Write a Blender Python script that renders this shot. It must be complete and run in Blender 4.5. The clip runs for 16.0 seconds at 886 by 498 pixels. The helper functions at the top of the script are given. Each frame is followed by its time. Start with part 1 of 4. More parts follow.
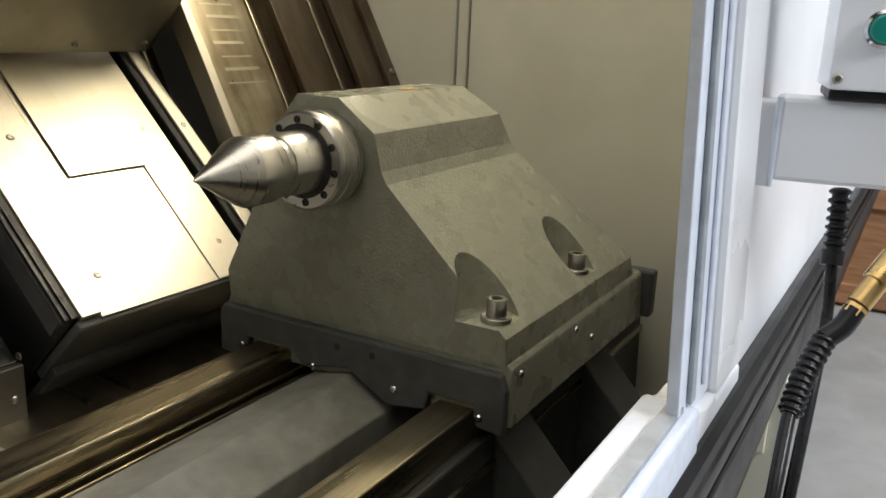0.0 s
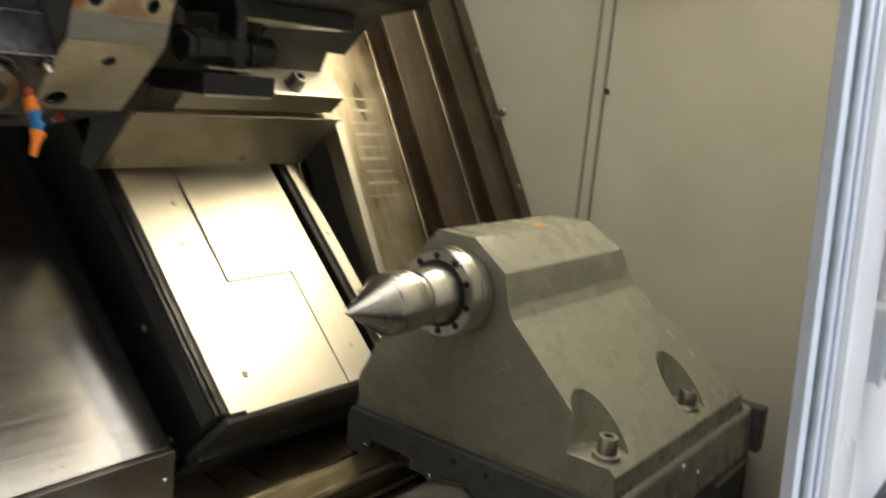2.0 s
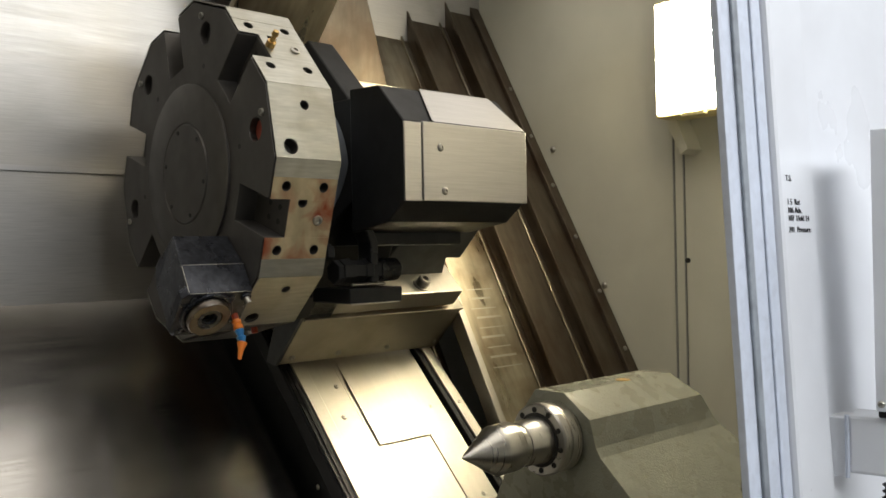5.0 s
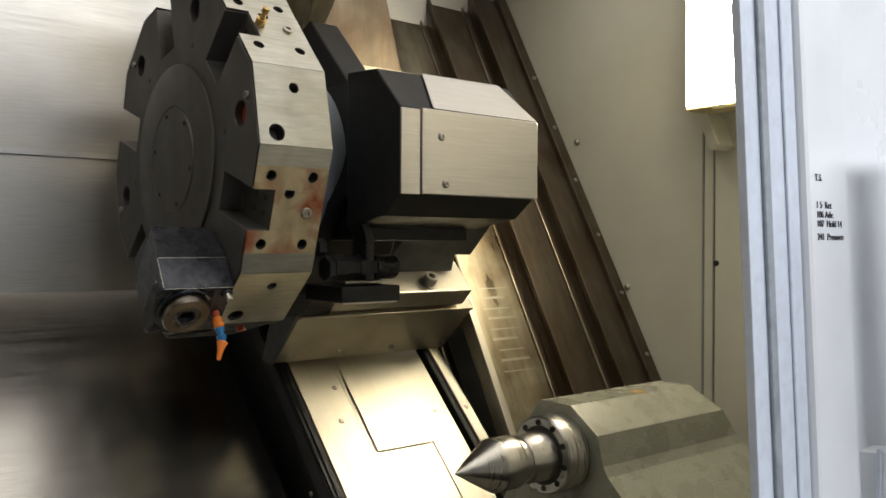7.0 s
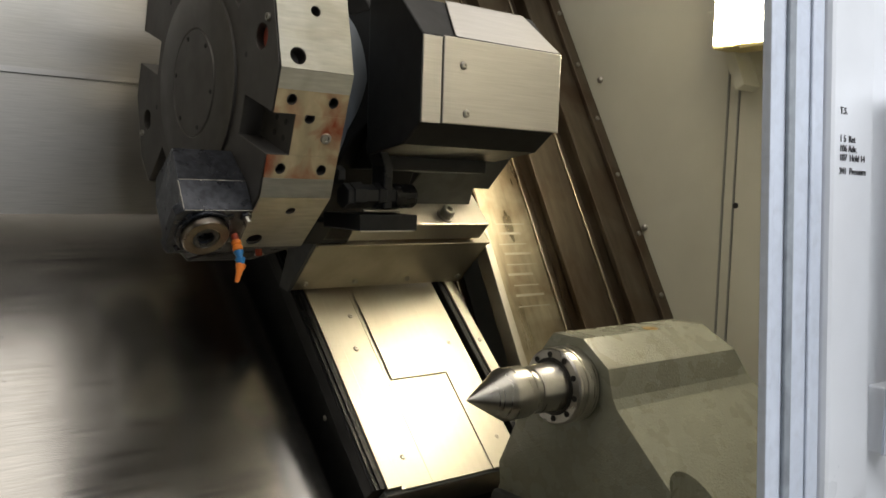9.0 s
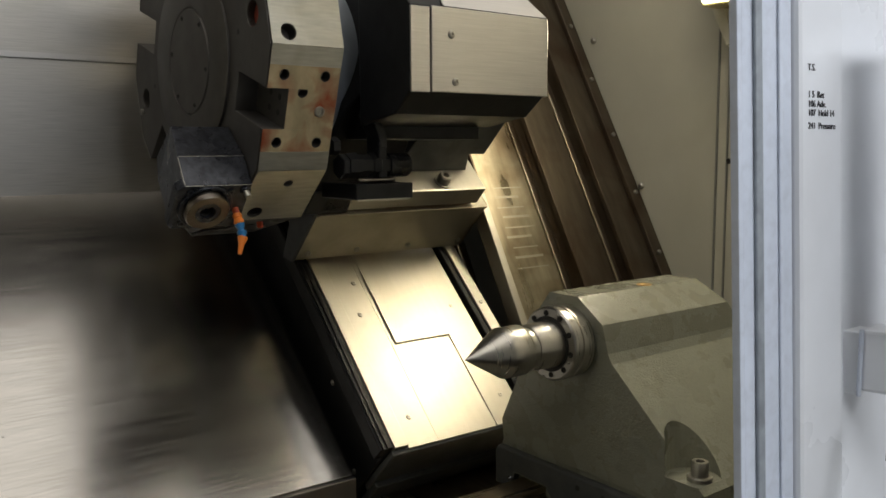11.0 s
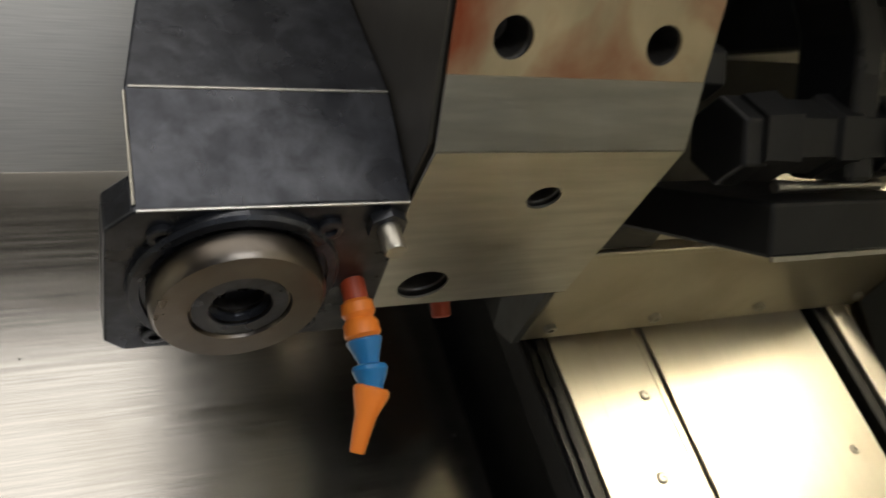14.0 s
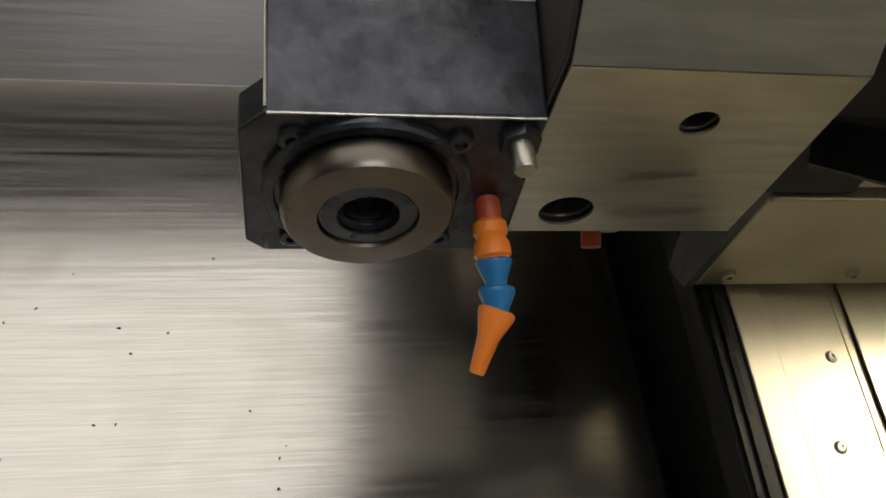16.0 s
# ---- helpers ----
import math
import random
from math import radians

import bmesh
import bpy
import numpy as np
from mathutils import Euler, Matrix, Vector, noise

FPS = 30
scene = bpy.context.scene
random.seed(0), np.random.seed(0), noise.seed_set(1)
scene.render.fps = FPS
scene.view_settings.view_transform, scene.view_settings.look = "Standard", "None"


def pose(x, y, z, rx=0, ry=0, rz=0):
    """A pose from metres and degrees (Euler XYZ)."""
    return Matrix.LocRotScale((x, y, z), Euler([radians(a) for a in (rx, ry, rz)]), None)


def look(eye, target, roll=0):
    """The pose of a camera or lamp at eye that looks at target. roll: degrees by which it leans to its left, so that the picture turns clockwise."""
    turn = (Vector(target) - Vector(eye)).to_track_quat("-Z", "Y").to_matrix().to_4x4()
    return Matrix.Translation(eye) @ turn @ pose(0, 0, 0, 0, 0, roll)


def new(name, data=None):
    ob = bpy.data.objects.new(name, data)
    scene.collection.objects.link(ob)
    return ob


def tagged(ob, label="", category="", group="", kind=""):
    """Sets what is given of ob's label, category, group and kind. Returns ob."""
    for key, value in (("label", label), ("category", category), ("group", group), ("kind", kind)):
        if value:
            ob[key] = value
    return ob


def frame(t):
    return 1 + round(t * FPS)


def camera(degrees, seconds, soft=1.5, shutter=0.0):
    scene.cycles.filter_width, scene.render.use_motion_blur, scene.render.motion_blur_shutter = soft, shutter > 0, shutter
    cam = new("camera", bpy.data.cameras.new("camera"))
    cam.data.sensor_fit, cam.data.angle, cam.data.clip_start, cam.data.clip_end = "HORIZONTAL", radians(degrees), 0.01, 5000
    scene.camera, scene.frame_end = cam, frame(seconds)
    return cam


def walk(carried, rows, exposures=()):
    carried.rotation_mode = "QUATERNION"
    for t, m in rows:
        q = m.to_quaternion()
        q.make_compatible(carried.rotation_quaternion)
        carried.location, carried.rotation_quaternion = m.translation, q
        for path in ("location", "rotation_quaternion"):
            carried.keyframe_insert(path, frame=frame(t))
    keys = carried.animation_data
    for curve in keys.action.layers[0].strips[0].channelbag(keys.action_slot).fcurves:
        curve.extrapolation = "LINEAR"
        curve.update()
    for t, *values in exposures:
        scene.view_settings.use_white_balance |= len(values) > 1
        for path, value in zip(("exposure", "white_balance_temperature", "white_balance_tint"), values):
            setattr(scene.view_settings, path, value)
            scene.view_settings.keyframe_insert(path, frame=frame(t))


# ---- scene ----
cam = camera(55.05, 16.0, 1.6, 0.3)
PATH = [
    (0, look((-0.6485, -0.6831, 1.2803), (0.1906, -0.2059, 1.0193), 2.48)),
    (0.5, look((-0.6477, -0.6827, 1.2832), (0.1915, -0.2063, 1.0210), 2.17)),
    (1, look((-0.6494, -0.6825, 1.2860), (0.1896, -0.2041, 1.0271), 1.95)),
    (1.5, look((-0.6558, -0.6815, 1.2936), (0.1863, -0.2029, 1.0452), 1.99)),
    (2, look((-0.7266, -0.6934, 1.3885), (0.0546, -0.0998, 1.1949), 5.30)),
    (2.5, look((-0.8756, -0.7467, 1.5058), (-0.1459, -0.0889, 1.3194), 8.16)),
    (3, look((-0.9851, -0.9008, 1.4027), (-0.2803, -0.1963, 1.3193), -0.66)),
    (3.5, look((-0.9844, -0.9828, 1.4037), (-0.2885, -0.2651, 1.3794), -1.69)),
    (4, look((-0.9634, -1.0075, 1.4177), (-0.2801, -0.2775, 1.4110), -1.63)),
    (6.5, look((-0.8441, -0.9823, 1.4399), (-0.2049, -0.2133, 1.4388), -0.25)),
    (7, look((-0.8062, -0.9645, 1.4422), (-0.1756, -0.1884, 1.4354), 0.17)),
    (7.5, look((-0.8009, -0.9630, 1.4380), (-0.1765, -0.1820, 1.4263), 0.78)),
    (8, look((-0.8027, -0.9631, 1.4353), (-0.1833, -0.1782, 1.4189), 1.94)),
    (8.5, look((-0.8012, -0.9610, 1.4309), (-0.1847, -0.1740, 1.4075), 1.84)),
    (9, look((-0.8095, -0.9685, 1.4237), (-0.1955, -0.1828, 1.3484), 1.83)),
    (11.5, look((-0.8168, -1.0168, 1.4278), (-0.2142, -0.2275, 1.3099), -0.60)),
    (12, look((-0.7633, -0.9337, 1.3872), (-0.1664, -0.1406, 1.2659), -1.34)),
    (12.5, look((-0.7008, -0.7939, 1.4012), (-0.1231, 0.0126, 1.2751), -3.14)),
    (13, look((-0.5930, -0.4451, 1.4384), (-0.0276, 0.3656, 1.2863), 1.57)),
    (13.5, look((-0.4834, -0.2575, 1.4366), (0.0431, 0.5783, 1.2811), 0.65)),
    (14, look((-0.3797, -0.1060, 1.4139), (0.0264, 0.7930, 1.2496), 0.92)),
    (14.5, look((-0.3728, -0.0851, 1.4069), (-0.0613, 0.8418, 1.1976), 0.26)),
    (15, look((-0.3691, -0.0796, 1.4072), (-0.0996, 0.8530, 1.1670), 0.05)),
    (15.5, look((-0.3577, -0.0890, 1.4070), (-0.1549, 0.8594, 1.1633), 0.16)),
    (16, look((-0.3478, -0.1041, 1.4061), (-0.1708, 0.8490, 1.1603), 2.47)),
]
walk(cam, PATH, [(0, 0.35), (1.5, 0.35), (3, 0.3), (4, 0.0), (6.5, -0.1), (9, -0.12), (11.5, -0.5), (12.5, -0.3), (13, 0.1), (14, 0.15), (15, 0.15), (15.5, -0.1), (16, -0.15)])

# ---- light ----
world = bpy.data.worlds.new("workshop")
scene.world = world
world.use_nodes = True
world.node_tree.nodes["Background"].inputs[0].default_value = (0.6, 0.7, 0.85, 1)
world.node_tree.nodes["Background"].inputs[1].default_value = 0.015


def area(name, loc, target, sx, sy, watts, col):
    d = bpy.data.lights.new(name, "AREA")
    d.shape, d.size, d.size_y, d.energy, d.color = "RECTANGLE", sx, sy, watts, col
    ob = new(name, d)
    ob.matrix_world = look(loc, target)
    return ob


# area lamps added for unseen workshop ceiling light, the first mirrored in the cover
area("unseen_workshop_light", (0.5, -0.4, 3.2), (0.5, -0.4, 0), 5.0, 2.2, 52, (1.0, 0.94, 0.86))
area("unseen_workshop_light", (1.4, -3.2, 3.2), (1.4, -3.2, 0), 4.6, 1.2, 285, (0.93, 0.955, 1.0))

# ---- materials ----


def mat(name, base, rough=0.5, metal=0.0, vary=0.12, scale=40.0, bump=0.0, bscale=200.0, stretch=(1, 1, 1), stain=None, stain_amt=0.0, stain_scale=4.0, rvar=0.08, coat=0.0, aniso=0.0, emit=None, power=0.0):
    m = bpy.data.materials.new(name)
    m.use_nodes = True
    nt = m.node_tree
    b = nt.nodes["Principled BSDF"]
    b.inputs["Metallic"].default_value = metal
    b.inputs["Roughness"].default_value = rough
    b.inputs["Coat Weight"].default_value = coat
    b.inputs["Anisotropic"].default_value = aniso
    tc = nt.nodes.new("ShaderNodeTexCoord")
    mp = nt.nodes.new("ShaderNodeMapping")
    mp.inputs["Scale"].default_value = stretch
    nt.links.new(tc.outputs["Object"], mp.inputs[0])
    n1 = nt.nodes.new("ShaderNodeTexNoise")
    n1.inputs["Scale"].default_value, n1.inputs["Detail"].default_value = scale, 8
    nt.links.new(mp.outputs[0], n1.inputs["Vector"])
    r1 = nt.nodes.new("ShaderNodeMapRange")
    r1.inputs["From Min"].default_value, r1.inputs["From Max"].default_value = 0.3, 0.7
    r1.inputs["To Min"].default_value, r1.inputs["To Max"].default_value = 1 - vary, 1 + vary
    nt.links.new(n1.outputs["Fac"], r1.inputs["Value"])
    mul = nt.nodes.new("ShaderNodeVectorMath")
    mul.operation = "SCALE"
    mul.inputs[0].default_value = base
    nt.links.new(r1.outputs[0], mul.inputs["Scale"])
    out = mul.outputs[0]
    if stain:
        n2 = nt.nodes.new("ShaderNodeTexNoise")
        n2.inputs["Scale"].default_value, n2.inputs["Detail"].default_value, n2.inputs["Distortion"].default_value = stain_scale, 6, 0.6
        nt.links.new(tc.outputs["Object"], n2.inputs["Vector"])
        r2 = nt.nodes.new("ShaderNodeMapRange")
        r2.inputs["From Min"].default_value, r2.inputs["From Max"].default_value = 0.45, 0.7
        r2.inputs["To Min"].default_value, r2.inputs["To Max"].default_value = 0, stain_amt
        nt.links.new(n2.outputs["Fac"], r2.inputs["Value"])
        mx = nt.nodes.new("ShaderNodeMix")
        mx.data_type = "RGBA"
        mx.inputs["B"].default_value = (*stain, 1)
        nt.links.new(r2.outputs[0], mx.inputs["Factor"])
        nt.links.new(out, mx.inputs["A"])
        out = mx.outputs["Result"]
    nt.links.new(out, b.inputs["Base Color"])
    if rvar:
        n3 = nt.nodes.new("ShaderNodeTexNoise")
        n3.inputs["Scale"].default_value, n3.inputs["Detail"].default_value = scale * 0.35, 5
        nt.links.new(mp.outputs[0], n3.inputs["Vector"])
        r3 = nt.nodes.new("ShaderNodeMapRange")
        r3.inputs["From Min"].default_value, r3.inputs["From Max"].default_value = 0.3, 0.7
        r3.inputs["To Min"].default_value, r3.inputs["To Max"].default_value = max(0.03, rough - rvar), rough + rvar
        nt.links.new(n3.outputs["Fac"], r3.inputs["Value"])
        nt.links.new(r3.outputs[0], b.inputs["Roughness"])
    if bump:
        n4 = nt.nodes.new("ShaderNodeTexNoise")
        n4.inputs["Scale"].default_value, n4.inputs["Detail"].default_value = bscale, 4
        nt.links.new(mp.outputs[0], n4.inputs["Vector"])
        bp = nt.nodes.new("ShaderNodeBump")
        bp.inputs["Strength"].default_value, bp.inputs["Distance"].default_value = bump, 0.002
        nt.links.new(n4.outputs["Fac"], bp.inputs["Height"])
        nt.links.new(bp.outputs[0], b.inputs["Normal"])
    if emit:
        b.inputs["Emission Color"].default_value = (*emit, 1)
        b.inputs["Emission Strength"].default_value = power
    return m


M_CAST = mat("grey_cast_paint", (0.28, 0.28, 0.215), 0.28, 0, 0.05, 60, 0.5, 240, stain=(0.22, 0.21, 0.16), stain_amt=0.15, stain_scale=5, coat=0.35)
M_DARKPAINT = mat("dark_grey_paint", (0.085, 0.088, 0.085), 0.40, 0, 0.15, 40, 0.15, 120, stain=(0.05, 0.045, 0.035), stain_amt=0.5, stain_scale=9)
M_BED = mat("bed_grey_paint", (0.30, 0.30, 0.26), 0.45, 0, 0.15, 40, 0.2, 120, stain=(0.10, 0.085, 0.06), stain_amt=0.5, stain_scale=8)
M_WALL = mat("interior_wall_paint", (0.68, 0.66, 0.54), 0.42, 0, 0.04, 6, 0.06, 160, stain=(0.52, 0.49, 0.37), stain_amt=0.35, stain_scale=2.5, coat=0.1)
M_WHITE = mat("white_enamel", (0.82, 0.84, 0.87), 0.32, 0, 0.025, 14, 0.04, 220, stain=(0.62, 0.62, 0.63), stain_amt=0.2, stain_scale=6, coat=0.2)
M_EDGE = mat("worn_edge_enamel", (0.62, 0.67, 0.76), 0.4, 0, 0.04, 60, 0.1, 160, stain=(0.42, 0.44, 0.48), stain_amt=0.25, stain_scale=70)
M_RUBBER = mat("rubber_seal", (0.30, 0.33, 0.36), 0.55, 0, 0.15, 60, 0.1, 200, stain=(0.12, 0.13, 0.14), stain_amt=0.5, stain_scale=30)
M_BRUSHED = mat("brushed_stainless", (0.57, 0.55, 0.52), 0.36, 1.0, 0.07, 30, 0.012, 90, stretch=(0.5, 22, 22), stain=(0.42, 0.39, 0.33), stain_amt=0.25, stain_scale=4, rvar=0.03)
M_REAR = mat("brushed_rear_sheet", (0.50, 0.48, 0.44), 0.42, 1.0, 0.10, 30, 0.008, 90, stretch=(0.5, 22, 22), stain=(0.36, 0.33, 0.26), stain_amt=0.45, stain_scale=3, rvar=0.06)
M_SHEET = mat("brushed_cover_sheet", (0.56, 0.545, 0.52), 0.22, 1.0, 0.10, 30, 0.007, 90, stretch=(0.4, 24, 24), stain=(0.36, 0.33, 0.28), stain_amt=0.45, stain_scale=5, rvar=0.05)
M_COVER = mat("oily_steel_cover", (0.42, 0.37, 0.27), 0.34, 1.0, 0.16, 12, 0.12, 40, stretch=(5, 1, 1), stain=(0.16, 0.105, 0.055), stain_amt=0.75, stain_scale=6, rvar=0.1)
# Oily brown, lowered further to hold the shade beside the work light
M_BROWN = mat("brown_oil_and_shade", (0.13, 0.105, 0.075), 0.42, 0.8, 0.2, 10, 0.12, 40, stretch=(5, 1, 1), stain=(0.08, 0.05, 0.03), stain_amt=0.8, stain_scale=7, rvar=0.1)
M_WAY = mat("ground_way_steel", (0.50, 0.44, 0.32), 0.30, 1.0, 0.16, 14, 0.05, 60, stretch=(0.5, 14, 14), stain=(0.24, 0.17, 0.09), stain_amt=0.45, stain_scale=7, rvar=0.08)
M_PLATE = mat("ground_steel_plate", (0.55, 0.52, 0.45), 0.40, 1.0, 0.03, 14, 0.015, 60, stretch=(6, 0.6, 0.6), stain=(0.48, 0.43, 0.32), stain_amt=0.3, stain_scale=9, rvar=0.03)
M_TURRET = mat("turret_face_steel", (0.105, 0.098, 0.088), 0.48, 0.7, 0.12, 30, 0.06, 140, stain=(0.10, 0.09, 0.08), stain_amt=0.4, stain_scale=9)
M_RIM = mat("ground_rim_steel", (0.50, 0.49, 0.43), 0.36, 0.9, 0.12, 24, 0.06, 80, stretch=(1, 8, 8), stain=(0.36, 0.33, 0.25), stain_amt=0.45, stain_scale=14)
M_RUST = mat("rust_stained_steel", (0.50, 0.41, 0.25), 0.46, 0.5, 0.2, 40, 0.12, 120, stretch=(1, 1, 0.5), stain=(0.30, 0.055, 0.015), stain_amt=1.0, stain_scale=16)
M_HOLDER = mat("black_oxide_steel", (0.052, 0.055, 0.064), 0.30, 0.8, 0.25, 110, 0.08, 260, stain=(0.20, 0.21, 0.235), stain_amt=0.22, stain_scale=62)
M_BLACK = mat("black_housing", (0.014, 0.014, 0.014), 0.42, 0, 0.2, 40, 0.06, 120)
M_STEEL = mat("turned_steel", (0.60, 0.58, 0.53), 0.31, 1.0, 0.05, 60, 0.10, 320, stretch=(14, 1, 1), rvar=0.05)
M_APRON = mat("dull_steel_apron", (0.50, 0.46, 0.36), 0.42, 0.9, 0.06, 16, 0.05, 60, stain=(0.30, 0.24, 0.15), stain_amt=0.45, stain_scale=9)
M_NECK = mat("blue_grey_paint", (0.24, 0.27, 0.30), 0.35, 0, 0.08, 20, 0.1, 100, stain=(0.15, 0.16, 0.17), stain_amt=0.4, stain_scale=8)
M_BEDDARK = mat("dark_bed_tone", (0.045, 0.046, 0.04), 0.5, 0, 0.2, 30, 0.15, 90)
M_NUT = mat("worn_nut_steel", (0.15, 0.132, 0.113), 0.30, 1.0, 0.15, 50, 0.05, 200, stain=(0.12, 0.09, 0.065), stain_amt=0.5, stain_scale=30)
M_BOLT = mat("bolt_steel", (0.45, 0.43, 0.38), 0.35, 1.0, 0.15, 90, 0.05, 200)
# Near-black: shade inside holes and gaps as colour; also dark screws and chips
M_HOLE = mat("bore_shade_and_dark_steel", (0.03, 0.028, 0.025), 0.5, 0.3, 0.2, 60)
M_REDCAP = mat("red_plug", (0.30, 0.06, 0.035), 0.5, 0, 0.2, 60)
M_STUB = mat("dull_red_plastic", (0.42, 0.06, 0.02), 0.5, 0, 0.15, 60)
M_ORANGE = mat("orange_plastic", (0.90, 0.24, 0.03), 0.42, 0, 0.06, 60, 0.03, 200)
M_BLUE = mat("blue_plastic", (0.02, 0.17, 0.40), 0.38, 0, 0.08, 60, 0.03, 200)
M_BRASS = mat("brass", (0.62, 0.42, 0.17), 0.30, 1.0, 0.1, 80, 0.05, 300)
M_CABLE = mat("black_cable", (0.012, 0.012, 0.013), 0.28, 0, 0.1, 60)
M_GREEN = mat("green_button", (0.01, 0.22, 0.17), 0.25, 0, 0.05, 60)
M_CHROME = mat("chrome_ring", (0.7, 0.7, 0.7), 0.15, 1.0, 0.03, 60)
M_LAMP = mat("lit_lamp_diffuser", (0.9, 0.88, 0.8), 0.4, emit=(1.0, 0.88, 0.62), power=64.0)
M_LAMPFRAME = mat("yellowed_lamp_frame", (0.70, 0.60, 0.30), 0.4, 0, 0.1, 40)
M_INK = mat("marker_ink", (0.03, 0.03, 0.035), 0.5)
M_CEIL = mat("hood_inside_paint", (0.30, 0.30, 0.26), 0.5, 0, 0.08, 8, 0.05, 100)
M_FLOOR = mat("grey_concrete_floor", (0.30, 0.30, 0.29), 0.55, 0, 0.08, 8, 0.15, 60, stain=(0.2, 0.19, 0.18), stain_amt=0.4, stain_scale=3)
M_ROOM = mat("dark_workshop_shell", (0.11, 0.115, 0.12), 0.7, 0, 0.05, 3)
M_WOOD = mat("brown_wood", (0.30, 0.15, 0.07), 0.6, 0, 0.25, 6, 0.2, 40, stretch=(1, 1, 8))
for m in (M_BLACK, M_DARKPAINT, M_CABLE):
    m.node_tree.nodes["Principled BSDF"].inputs["Specular IOR Level"].default_value = 0.25

# ---- mesh helpers ----
R2 = math.sqrt(0.5)


def sl(x, u, v):
    """Slant-bed place: x along the spindle, u up the 45 degree slope, v out of it."""
    return Vector((x, (u - v) * R2, (u + v) * R2))


def hull8(bm, pts):
    v = [bm.verts.new(p) for p in pts]
    for f in ((0, 3, 2, 1), (4, 5, 6, 7), (0, 1, 5, 4), (1, 2, 6, 5), (2, 3, 7, 6), (3, 0, 4, 7)):
        bm.faces.new([v[i] for i in f])


def box(bm, x0, x1, y0, y1, z0, z1, f=None):
    f = f or (lambda a, b, c: (a, b, c))
    hull8(bm, [f(*p) for p in ((x0, y0, z0), (x1, y0, z0), (x1, y1, z0), (x0, y1, z0), (x0, y0, z1), (x1, y0, z1), (x1, y1, z1), (x0, y1, z1))])
    return bm


def prism(bm, poly, f0, f1):
    """A prism: f0 and f1 map a point of the outline to each end."""
    a = [bm.verts.new(f0(*p)) for p in poly]
    b = [bm.verts.new(f1(*p)) for p in poly]
    n = len(poly)
    bm.faces.new(a[::-1])
    bm.faces.new(b)
    for i in range(n):
        bm.faces.new((a[i], a[(i + 1) % n], b[(i + 1) % n], b[i]))
    return bm


def xprism(bm, poly, x0, x1):
    return prism(bm, poly, lambda y, z: (x0, y, z), lambda y, z: (x1, y, z))


def lathe(bm, profile, origin, axis, seg=40, caps=True):
    """Turn a profile of (along, radius) round an axis."""
    axis = Vector(axis).normalized()
    q = axis.to_track_quat("Z", "X")
    origin = Vector(origin)
    rings = []
    for a, r in profile:
        if r < 1e-6:
            rings.append([bm.verts.new(origin + axis * a)])
        else:
            rings.append([bm.verts.new(origin + axis * a + q @ Vector((r * math.cos(2 * math.pi * k / seg), r * math.sin(2 * math.pi * k / seg), 0))) for k in range(seg)])
    for i in range(len(rings) - 1):
        r0, r1 = rings[i], rings[i + 1]
        for k in range(seg):
            j = (k + 1) % seg
            if len(r0) == 1 and len(r1) == 1:
                break
            if len(r0) == 1:
                bm.faces.new((r0[0], r1[j], r1[k]))
            elif len(r1) == 1:
                bm.faces.new((r0[k], r0[j], r1[0]))
            else:
                bm.faces.new((r0[k], r0[j], r1[j], r1[k]))
    for r, rev in ((rings[0], True), (rings[-1], False)):
        if caps and len(r) > 1:
            bm.faces.new(r[::-1] if rev else r)
    return bm


def cyl(bm, p0, p1, r, seg=24):
    d = Vector(p1) - Vector(p0)
    return lathe(bm, [(0, r), (d.length, r)], p0, d, seg)


def tube(bm, pts, r, seg=12, per=8, ribs=0.0):
    """A bent tube through points; ribs: depth of its rings."""
    pts = [Vector(p) for p in pts]
    path = []
    ext = [pts[0] * 2 - pts[1], *pts, pts[-1] * 2 - pts[-2]]
    for i in range(1, len(ext) - 2):
        for k in range(per):
            t = k / per
            p0, p1, p2, p3 = ext[i - 1 : i + 3]
            path.append(0.5 * (2 * p1 + (p2 - p0) * t + (2 * p0 - 5 * p1 + 4 * p2 - p3) * t * t + (3 * p1 - p0 - 3 * p2 + p3) * t ** 3))
    path.append(pts[-1])
    prev = None
    for i, p in enumerate(path):
        d = (path[min(i + 1, len(path) - 1)] - path[max(i - 1, 0)]).normalized()
        q = d.to_track_quat("Z", "X")
        rr = r * (1 + ribs * (1 if i % 4 in (1, 2) else 0))
        ring = [bm.verts.new(p + q @ Vector((rr * math.cos(2 * math.pi * k / seg), rr * math.sin(2 * math.pi * k / seg), 0))) for k in range(seg)]
        if prev:
            for k in range(seg):
                j = (k + 1) % seg
                bm.faces.new((prev[k], prev[j], ring[j], ring[k]))
        else:
            bm.faces.new(ring[::-1])
        prev = ring
    bm.faces.new(prev)
    return bm


def thing(name, loc, label, category, group="", kind=""):
    ob = new(name)
    ob.location = loc
    ob.empty_display_size = 0.05
    return tagged(ob, label, category, group, kind)


